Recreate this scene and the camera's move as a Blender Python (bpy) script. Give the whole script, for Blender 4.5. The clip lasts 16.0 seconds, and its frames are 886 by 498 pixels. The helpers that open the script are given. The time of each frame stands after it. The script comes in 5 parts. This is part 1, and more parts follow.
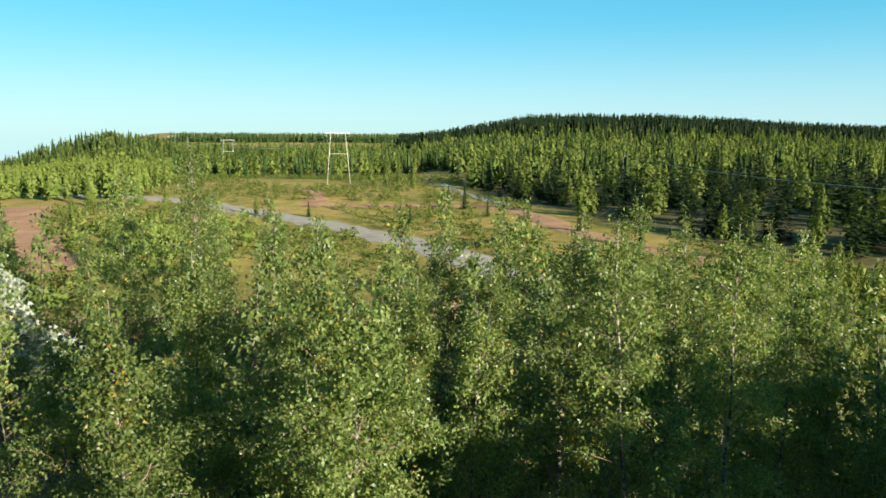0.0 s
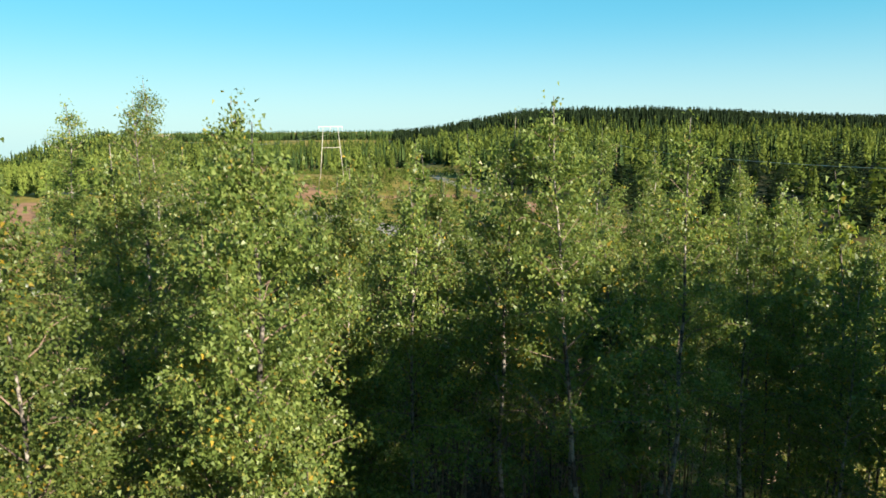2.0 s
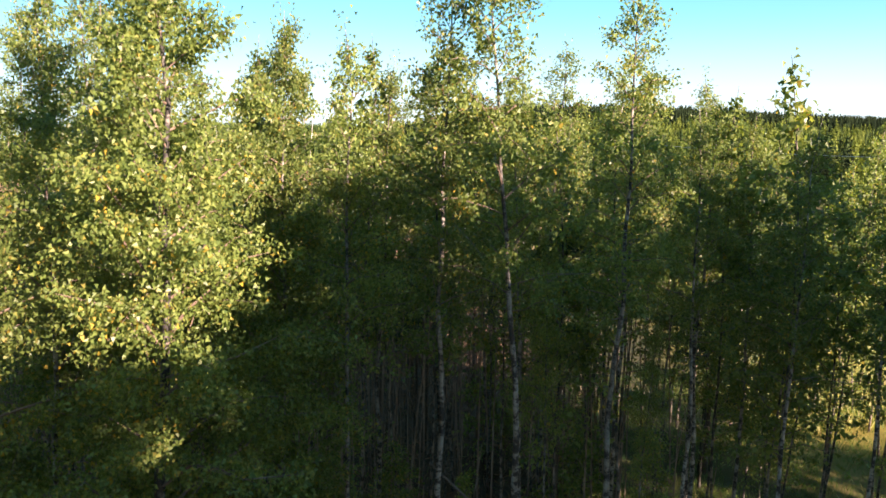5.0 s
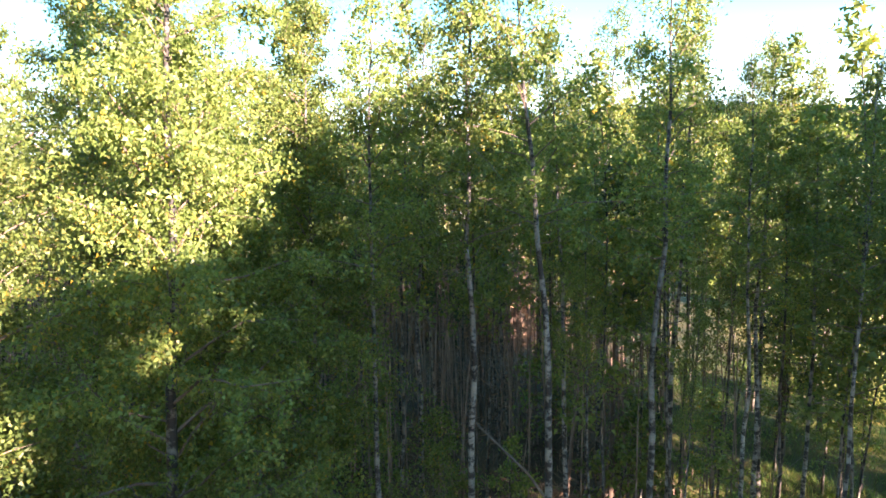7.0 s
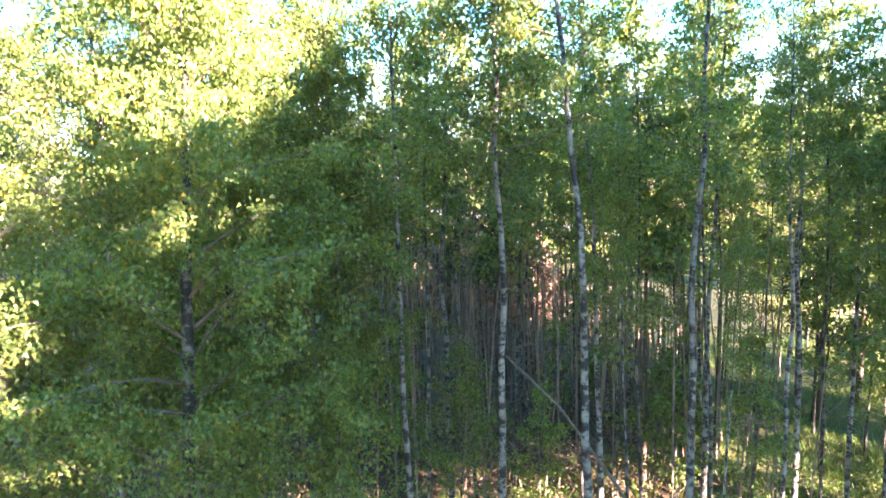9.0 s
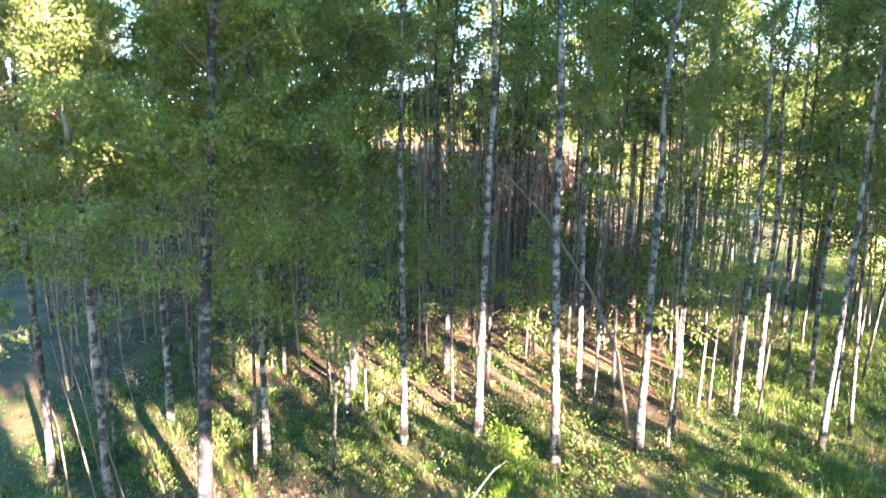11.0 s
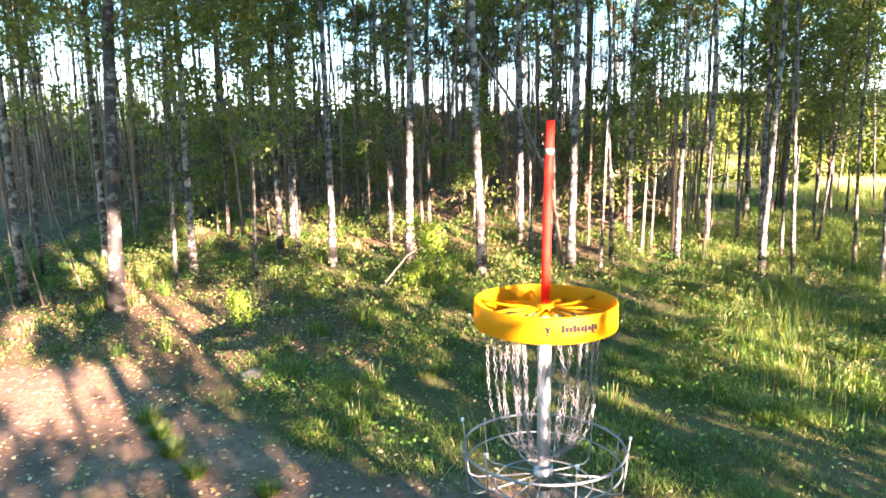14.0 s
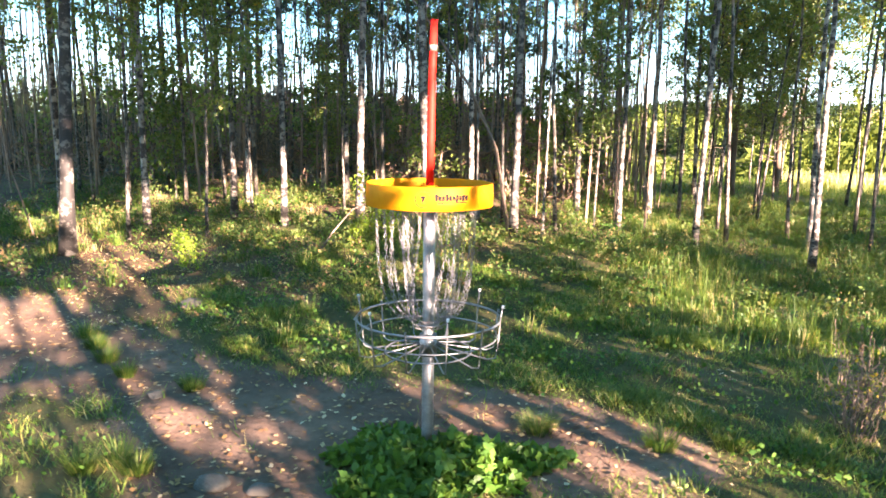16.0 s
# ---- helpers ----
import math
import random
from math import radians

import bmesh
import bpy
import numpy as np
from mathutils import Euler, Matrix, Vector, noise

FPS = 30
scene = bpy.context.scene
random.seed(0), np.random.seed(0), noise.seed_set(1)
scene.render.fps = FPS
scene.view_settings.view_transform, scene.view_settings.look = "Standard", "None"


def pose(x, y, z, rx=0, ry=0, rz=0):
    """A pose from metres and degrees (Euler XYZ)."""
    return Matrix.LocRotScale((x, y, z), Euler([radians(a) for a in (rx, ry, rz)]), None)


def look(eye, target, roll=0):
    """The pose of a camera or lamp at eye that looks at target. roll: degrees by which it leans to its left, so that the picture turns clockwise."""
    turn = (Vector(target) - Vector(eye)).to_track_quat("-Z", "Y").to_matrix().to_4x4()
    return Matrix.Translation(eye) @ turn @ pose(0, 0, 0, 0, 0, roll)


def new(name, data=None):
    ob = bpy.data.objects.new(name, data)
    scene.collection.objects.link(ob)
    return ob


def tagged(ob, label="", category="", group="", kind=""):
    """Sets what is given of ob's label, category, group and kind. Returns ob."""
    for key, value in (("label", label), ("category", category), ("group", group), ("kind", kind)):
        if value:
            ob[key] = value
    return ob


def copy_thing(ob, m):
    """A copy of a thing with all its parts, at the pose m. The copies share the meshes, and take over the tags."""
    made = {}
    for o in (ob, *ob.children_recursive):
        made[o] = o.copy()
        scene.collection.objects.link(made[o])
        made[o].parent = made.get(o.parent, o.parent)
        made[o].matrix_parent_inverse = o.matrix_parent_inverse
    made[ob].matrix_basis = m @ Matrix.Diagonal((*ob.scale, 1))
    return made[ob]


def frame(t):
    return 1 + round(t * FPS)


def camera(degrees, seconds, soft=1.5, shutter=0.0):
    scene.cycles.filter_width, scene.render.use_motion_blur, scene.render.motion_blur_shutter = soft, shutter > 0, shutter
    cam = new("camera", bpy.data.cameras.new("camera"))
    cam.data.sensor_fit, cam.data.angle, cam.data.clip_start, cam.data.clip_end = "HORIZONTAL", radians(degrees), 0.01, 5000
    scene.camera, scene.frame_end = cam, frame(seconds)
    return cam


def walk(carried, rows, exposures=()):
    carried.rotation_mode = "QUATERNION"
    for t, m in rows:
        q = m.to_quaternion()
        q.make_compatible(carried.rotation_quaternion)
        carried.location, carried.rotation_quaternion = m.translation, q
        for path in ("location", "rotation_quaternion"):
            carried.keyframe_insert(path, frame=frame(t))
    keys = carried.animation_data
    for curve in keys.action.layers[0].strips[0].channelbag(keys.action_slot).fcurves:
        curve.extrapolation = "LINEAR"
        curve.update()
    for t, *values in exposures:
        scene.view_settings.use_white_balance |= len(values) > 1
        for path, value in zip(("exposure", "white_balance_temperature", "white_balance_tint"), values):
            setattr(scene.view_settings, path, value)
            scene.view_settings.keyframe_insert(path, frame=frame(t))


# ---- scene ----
# ---- camera and walk ----
cam = camera(63.0, 16.0, soft=1.6, shutter=0.35)
PATH = [
    (0.0, pose(-3.544, -1.275, 10.425, 80.83, -0.38, -9.41)),
    (0.5, pose(-3.401, -1.243, 10.220, 80.72, -0.87, -9.00)),
    (1.0, pose(-3.239, -1.220, 9.940, 80.67, -0.01, -9.13)),
    (1.5, pose(-3.040, -1.201, 9.622, 80.67, -0.88, -9.77)),
    (2.0, pose(-2.872, -1.209, 9.296, 80.56, 0.50, -9.77)),
    (2.5, pose(-2.685, -1.210, 8.995, 80.18, -2.84, -8.85)),
    (3.0, pose(-2.542, -1.259, 8.690, 80.19, -4.23, -8.81)),
    (3.5, pose(-2.458, -1.284, 8.442, 79.92, -1.79, -9.59)),
    (4.0, pose(-2.382, -1.290, 8.226, 80.18, -1.96, -10.18)),
    (4.5, pose(-2.337, -1.339, 8.000, 80.61, -0.08, -10.36)),
    (5.0, pose(-2.338, -1.340, 7.801, 80.23, -0.49, -10.34)),
    (5.2, pose(-2.321, -1.333, 7.732, 79.96, -0.83, -10.18)),
    (7.3, pose(-1.754, -1.283, 6.910, 81.04, 1.53, -3.90)),
    (7.5, pose(-1.761, -1.264, 6.824, 81.17, 1.61, -4.02)),
    (8.0, pose(-1.848, -1.149, 6.623, 81.54, 1.37, -3.57)),
    (8.5, pose(-1.898, -1.089, 6.384, 81.89, 2.27, -2.97)),
    (9.0, pose(-1.888, -1.073, 6.076, 81.40, 2.29, -2.94)),
    (9.2, pose(-1.871, -1.076, 5.937, 81.23, 1.87, -2.87)),
    (11.3, pose(-1.220, -2.528, 4.245, 77.30, -0.59, 1.83)),
    (11.5, pose(-1.102, -2.597, 4.057, 77.08, -0.45, 2.30)),
    (12.0, pose(-0.757, -2.748, 3.608, 77.10, 1.09, 3.72)),
    (12.5, pose(-0.472, -2.775, 3.135, 77.48, -2.13, 3.71)),
    (13.0, pose(-0.246, -2.885, 2.657, 78.22, -5.59, 2.57)),
    (13.5, pose(-0.233, -2.794, 2.278, 78.77, -1.92, 3.11)),
    (14.0, pose(-0.295, -2.805, 1.991, 80.17, 0.71, 2.10)),
    (14.5, pose(-0.275, -2.921, 1.773, 81.16, 1.68, 1.08)),
    (15.0, pose(-0.196, -3.095, 1.665, 80.83, 2.00, 0.55)),
    (15.5, pose(-0.059, -3.220, 1.589, 80.77, 1.72, 0.54)),
    (16.0, pose(0.080, -3.231, 1.545, 80.40, -0.74, 0.43)),
]
EXPOSURES = [(0, 2.03, 6400, 9), (2.5, 2.06, 6700, 11), (5, 2.75, 7200, 35), (7.5, 4.2, 6700, 38), (9, 4.95, 6400, 38), (11.5, 5.05, 6500, 35), (12.5, 4.9, 7100, 37), (14.5, 4.5, 7400, 39), (16, 4.3, 7300, 39)]
walk(cam, PATH, EXPOSURES)

# ---- sky and sun ----
SUN_AZ, SUN_EL = radians(144), radians(15)      # azimuth from +y towards +x
world = bpy.data.worlds.new("world")
scene.world = world
world.use_nodes = True
wn = world.node_tree.nodes
sky = wn.new("ShaderNodeTexSky")
sky.sky_type, sky.sun_disc = 'NISHITA', False
sky.sun_elevation, sky.sun_rotation = SUN_EL, SUN_AZ
sky.air_density, sky.dust_density, sky.ozone_density = 1.0, 0.1, 3.0
tint = wn.new("ShaderNodeMix")
tint.data_type, tint.blend_type = 'RGBA', 'MULTIPLY'
tint.inputs[0].default_value, tint.inputs[7].default_value = 1.0, (0.40, 0.69, 0.74, 1)
world.node_tree.links.new(sky.outputs[0], tint.inputs[6])
# pale haze that thickens towards the horizon all round
coord, split_xyz, lift = wn.new("ShaderNodeTexCoord"), wn.new("ShaderNodeSeparateXYZ"), wn.new("ShaderNodeMapRange")
lift.inputs[1].default_value, lift.inputs[2].default_value, lift.inputs[3].default_value, lift.inputs[4].default_value = -0.02, 0.34, 0.75, 0.3
lift.interpolation_type = 'SMOOTHSTEP'
world.node_tree.links.new(coord.outputs["Generated"], split_xyz.inputs[0])
world.node_tree.links.new(split_xyz.outputs["Z"], lift.inputs[0])
low = wn.new("ShaderNodeMapRange")
low.inputs[1].default_value, low.inputs[2].default_value, low.inputs[3].default_value, low.inputs[4].default_value = 0.0, 0.17, 1.0, 0.0
low.interpolation_type = 'SMOOTHSTEP'
world.node_tree.links.new(split_xyz.outputs["Z"], low.inputs[0])
pale = wn.new("ShaderNodeMix")
pale.data_type = 'RGBA'
pale.inputs[6].default_value, pale.inputs[7].default_value = (0.70, 3.6, 5.0, 1), (3.2, 4.6, 5.0, 1)
world.node_tree.links.new(low.outputs[0], pale.inputs[0])
haze = wn.new("ShaderNodeMix")
haze.data_type = 'RGBA'
world.node_tree.links.new(lift.outputs[0], haze.inputs[0])
world.node_tree.links.new(tint.outputs[2], haze.inputs[6])
world.node_tree.links.new(pale.outputs[2], haze.inputs[7])
world.node_tree.links.new(haze.outputs[2], wn["Background"].inputs[0])
wn["Background"].inputs[1].default_value = 0.05

sun = new("sun", bpy.data.lights.new("sun", 'SUN'))
sun.data.energy, sun.data.angle, sun.data.color = 5.0, radians(0.5), (1.0, 0.89, 0.71)
sun_dir = Vector((math.sin(SUN_AZ) * math.cos(SUN_EL), math.cos(SUN_AZ) * math.cos(SUN_EL), math.sin(SUN_EL)))
sun.matrix_world = look(sun_dir * 60, (0, 0, 0))



# ---- materials ----
def mat(name, rough=0.8, metal=0.0):
    m = bpy.data.materials.new(name)
    m.use_nodes = True
    b = m.node_tree.nodes["Principled BSDF"]
    b.inputs["Roughness"].default_value, b.inputs["Metallic"].default_value = rough, metal
    return m, m.node_tree.nodes, m.node_tree.links, b


def ramp(nodes, stops):
    r = nodes.new("ShaderNodeValToRGB")
    e = r.color_ramp.elements
    while len(e) < len(stops):
        e.new(0.5)
    for k, (p, col) in enumerate(stops):
        e[k].position, e[k].color = p, (*col, 1)
    return r


def noise_tex(nodes, links, scale, detail=4.0, rough=0.6, coord="Object", stretch=None):
    tc = nodes.new("ShaderNodeTexCoord")
    n = nodes.new("ShaderNodeTexNoise")
    n.inputs["Scale"].default_value, n.inputs["Detail"].default_value, n.inputs["Roughness"].default_value = scale, detail, rough
    if stretch:
        mp = nodes.new("ShaderNodeMapping")
        mp.inputs["Scale"].default_value = stretch
        links.new(tc.outputs[coord], mp.inputs[0])
        links.new(mp.outputs[0], n.inputs[0])
    else:
        links.new(tc.outputs[coord], n.inputs[0])
    return n


def bump(nodes, links, height, target, strength=0.4, dist=0.02):
    b = nodes.new("ShaderNodeBump")
    b.inputs["Strength"].default_value, b.inputs["Distance"].default_value = strength, dist
    links.new(height, b.inputs["Height"])
    links.new(b.outputs[0], target.inputs["Normal"])


def mix(nodes, links, fac, a, b, mode='MIX'):
    m = nodes.new("ShaderNodeMix")
    m.data_type, m.blend_type = 'RGBA', mode
    for k, v in ((0, fac), (6, a), (7, b)):
        if isinstance(v, (int, float)):
            m.inputs[k].default_value = v
        elif isinstance(v, tuple):
            m.inputs[k].default_value = (*v, 1)
        else:
            links.new(v, m.inputs[k])
    return m.outputs[2]


def leaf_mat(name, stops, translucent=0.52, rough=0.42, patch=0.5, gloss=0.4, grain=0.9, single=1.0):
    """Thin leaves: colours by leaf and by clump, light shining through."""
    m, n, l, b = mat(name, rough)
    g = n.new("ShaderNodeNewGeometry")
    r = ramp(n, stops)
    info = n.new("ShaderNodeObjectInfo")
    nz = noise_tex(n, l, grain, 3)
    add = n.new("ShaderNodeMath")
    add.operation = 'MULTIPLY_ADD'
    l.new(nz.outputs[0], add.inputs[0])
    add.inputs[1].default_value = patch
    own = n.new("ShaderNodeMath")
    own.operation = 'MULTIPLY_ADD'
    l.new(g.outputs["Random Per Island"], own.inputs[0])
    own.inputs[1].default_value, own.inputs[2].default_value = single, 0.5 - 0.5 * single
    l.new(own.outputs[0], add.inputs[2])
    sub = n.new("ShaderNodeMath")
    sub.operation = 'SUBTRACT'
    l.new(add.outputs[0], sub.inputs[0])
    sub.inputs[1].default_value = patch * 0.5
    l.new(sub.outputs[0], r.inputs[0])
    hsv = n.new("ShaderNodeHueSaturation")
    mr = n.new("ShaderNodeMapRange")
    l.new(info.outputs["Random"], mr.inputs[0])
    mr.inputs[3].default_value, mr.inputs[4].default_value = 0.8, 1.2
    l.new(mr.outputs[0], hsv.inputs["Value"])
    l.new(r.outputs[0], hsv.inputs["Color"])
    l.new(hsv.outputs[0], b.inputs["Base Color"])
    b.inputs["Specular IOR Level"].default_value = gloss
    t = n.new("ShaderNodeBsdfTranslucent")
    tcol = mix(n, l, 1.0, hsv.outputs[0], (1.0, 0.95, 0.45), 'MULTIPLY')
    br = n.new("ShaderNodeHueSaturation")
    br.inputs["Value"].default_value = 1.5
    l.new(tcol, br.inputs["Color"])
    l.new(br.outputs[0], t.inputs[0])
    ms = n.new("ShaderNodeMixShader")
    ms.inputs[0].default_value = translucent
    l.new(b.outputs[0], ms.inputs[1])
    l.new(t.outputs[0], ms.inputs[2])
    l.new(ms.outputs[0], n["Material Output"].inputs[0])
    return m


BIRCH_LEAF = leaf_mat("birch_leaf", [(0.0, (0.053, 0.084, 0.021)), (0.45, (0.096, 0.136, 0.033)), (0.88, (0.147, 0.184, 0.050)), (0.97, (0.205, 0.185, 0.048)), (1.0, (0.29, 0.20, 0.028))], 0.46, 0.42, gloss=0.28)
YELLOW_LEAF = leaf_mat("yellowing_leaf", [(0.0, (0.060, 0.102, 0.013)), (0.5, (0.111, 0.145, 0.017)), (1.0, (0.255, 0.162, 0.025))])
SHRUB_LEAF = leaf_mat("shrub_leaf", [(0.0, (0.075, 0.135, 0.014)), (0.6, (0.12, 0.19, 0.02)), (1.0, (0.18, 0.23, 0.03))], 0.5, 0.5, gloss=0.2)
PINE_NEEDLE = leaf_mat("pine_needle", [(0.0, (0.014, 0.032, 0.011)), (0.6, (0.024, 0.048, 0.014)), (1.0, (0.040, 0.064, 0.016))], 0.15, 0.6)
WEED_LEAF = leaf_mat("weed_leaf", [(0.0, (0.025, 0.072, 0.013)), (0.6, (0.043, 0.111, 0.017)), (1.0, (0.076, 0.153, 0.025))], 0.35, 0.5, gloss=0.25)
GRASS = leaf_mat("grass_blade", [(0.0, (0.030, 0.066, 0.010)), (0.45, (0.055, 0.108, 0.016)), (0.8, (0.105, 0.150, 0.026)), (0.95, (0.19, 0.175, 0.050)), (1.0, (0.29, 0.23, 0.11))], 0.42, 0.5, 1.0, 0.3, 2.4)
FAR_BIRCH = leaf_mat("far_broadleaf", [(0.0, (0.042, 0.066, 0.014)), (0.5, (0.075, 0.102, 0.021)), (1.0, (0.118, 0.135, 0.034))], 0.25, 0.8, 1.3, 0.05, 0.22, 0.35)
FAR_SPRUCE = leaf_mat("far_conifer", [(0.0, (0.010, 0.022, 0.008)), (0.5, (0.022, 0.040, 0.012)), (1.0, (0.045, 0.064, 0.018))], 0.06, 0.85, 1.3, 0.05, 0.22, 0.35)
# darker copy of far_conifer; its colour holds the shade of ridge and wood
SHADED_SPRUCE = leaf_mat("old_spruce", [(0.0, (0.006, 0.013, 0.006)), (0.6, (0.012, 0.022, 0.009)), (1.0, (0.022, 0.034, 0.012))], 0.04, 0.9, 1.0, 0.05, 0.22, 0.4)
DEAD_LEAF = leaf_mat("fallen_leaf", [(0.0, (0.10, 0.050, 0.025)), (0.35, (0.20, 0.115, 0.048)), (0.7, (0.32, 0.215, 0.105)), (1.0, (0.44, 0.34, 0.22))], 0.15, 0.6, gloss=0.1)
WILLOW_LEAF = leaf_mat("silver_leaf", [(0.0, (0.112, 0.135, 0.098)), (1.0, (0.247, 0.270, 0.225))], 0.3, 0.5)


def birch_bark(name, pale, dark, cut):
    """White bark with dark scars, darker and cracked towards the foot; cut: how much of it is scarred."""
    m, n, l, b = mat(name, 0.75)
    a = noise_tex(n, l, 5.0, 6, 0.72, stretch=(1.5, 1.5, 2.2))
    r = ramp(n, [(cut - 0.04, dark), (cut + 0.02, tuple(0.7 * p for p in pale)), (cut + 0.16, pale)])
    l.new(a.outputs[0], r.inputs[0])
    patch = noise_tex(n, l, 1.1, 4, 0.6)
    pr = ramp(n, [(0.38, (0.35, 0.30, 0.26)), (0.6, (1, 1, 1))])
    l.new(patch.outputs[0], pr.inputs[0])
    col = mix(n, l, 0.6, r.outputs[0], pr.outputs[0], 'MULTIPLY')
    f = noise_tex(n, l, 45, 3, 0.6)
    info = n.new("ShaderNodeObjectInfo")
    hsv = n.new("ShaderNodeHueSaturation")
    mr = n.new("ShaderNodeMapRange")
    l.new(info.outputs["Random"], mr.inputs[0])
    mr.inputs[3].default_value, mr.inputs[4].default_value = 0.55, 1.15
    l.new(mr.outputs[0], hsv.inputs["Value"])
    l.new(mix(n, l, 0.3, col, f.outputs[0], 'MULTIPLY'), hsv.inputs["Color"])
    l.new(hsv.outputs[0], b.inputs["Base Color"])
    bump(n, l, a.outputs[0], b, 0.6, 0.012)
    return m


def simple(name, dark, light, scale, rough=0.85, metal=0.0, bumps=0.4, dist=0.01, stretch=None, fine=8.0):
    m, n, l, b = mat(name, rough, metal)
    a = noise_tex(n, l, scale, 5, 0.6, stretch=stretch)
    f = noise_tex(n, l, scale * fine, 3, 0.6, stretch=stretch)
    r = ramp(n, [(0.3, dark), (0.7, light)])
    l.new(a.outputs[0], r.inputs[0])
    l.new(mix(n, l, 0.3, r.outputs[0], f.outputs[0], 'OVERLAY'), b.inputs["Base Color"])
    bump(n, l, f.outputs[0], b, bumps, dist)
    return m


BIRCH_BARK = birch_bark("birch_bark", (0.37, 0.33, 0.285), (0.025, 0.02, 0.017), 0.51)
OLD_BARK = birch_bark("fissured_birch_bark", (0.29, 0.26, 0.225), (0.022, 0.018, 0.015), 0.555)
GREY_BARK = birch_bark("grey_birch_bark", (0.255, 0.210, 0.165), (0.022, 0.018, 0.013), 0.51)
PINE_BARK = simple("pine_bark", (0.045, 0.030, 0.021), (0.125, 0.080, 0.054), 7, 0.9, 0, 0.8, 0.02, (1, 1, 0.3))
TWIG = simple("twig_bark", (0.06, 0.04, 0.03), (0.16, 0.11, 0.08), 9)
STONE = simple("stone", (0.04, 0.036, 0.03), (0.095, 0.085, 0.07), 9, 0.9, 0, 0.6)
GALV = simple("galvanised_steel", (0.13, 0.135, 0.14), (0.24, 0.245, 0.25), 14, 0.45, 0.75, 0.15, 0.003)
CHAIN = simple("dull_zinc_chain", (0.09, 0.09, 0.095), (0.24, 0.24, 0.25), 30, 0.5, 0.7, 0.15, 0.003)
YELLOW = simple("yellow_plastic", (0.58, 0.245, 0.005), (0.64, 0.285, 0.007), 5, 0.55, 0, 0.08, 0.002)
RED = simple("red_fibreglass", (0.56, 0.018, 0.011), (0.62, 0.028, 0.014), 6, 0.5, 0, 0.08, 0.002)
for plastic, amount in ((YELLOW, 0.45), (RED, 0.25)):
    n, l = plastic.node_tree.nodes, plastic.node_tree.links
    t = n.new("ShaderNodeBsdfTranslucent")
    t.inputs[0].default_value = (0.66, 0.29, 0.01, 1) if plastic is YELLOW else (0.66, 0.04, 0.015, 1)
    ms = n.new("ShaderNodeMixShader")
    ms.inputs[0].default_value = amount
    l.new(n["Principled BSDF"].outputs[0], ms.inputs[1])
    l.new(t.outputs[0], ms.inputs[2])
    l.new(ms.outputs[0], n["Material Output"].inputs[0])
SILVER = simple("pale_plastic", (0.5, 0.5, 0.5), (0.7, 0.7, 0.7), 20, 0.3, 0.4, 0.1, 0.002)
INK = simple("dark_print", (0.005, 0.003, 0.003), (0.011, 0.007, 0.005), 30, 0.6)
TAPE = simple("worn_grey_tape", (0.10, 0.085, 0.07), (0.17, 0.15, 0.13), 20, 0.6, 0.0, 0.1, 0.002)
ORANGE_INK = simple("orange_print", (0.20, 0.06, 0.006), (0.26, 0.08, 0.008), 30, 0.6)
PYLON = simple("pale_steel", (0.300, 0.276, 0.240), (0.408, 0.384, 0.348), 0.8, 0.6, 0.2, 0.2)
ROAD = simple("gravel_road", (0.20, 0.175, 0.145), (0.29, 0.255, 0.215), 0.5, 0.95, 0, 0.5, 0.02, None, 20)
SAND = simple("red_sand", (0.204, 0.109, 0.061), (0.340, 0.197, 0.116), 0.25, 0.95, 0, 0.5, 0.03, None, 15)
for dull in (ROAD, SAND, YELLOW, RED, INK, ORANGE_INK):
    dull.node_tree.nodes["Principled BSDF"].inputs["Specular IOR Level"].default_value = 0.1
CABLE = simple("cable", (0.35, 0.35, 0.35), (0.5, 0.5, 0.5), 1, 0.5, 0.6)


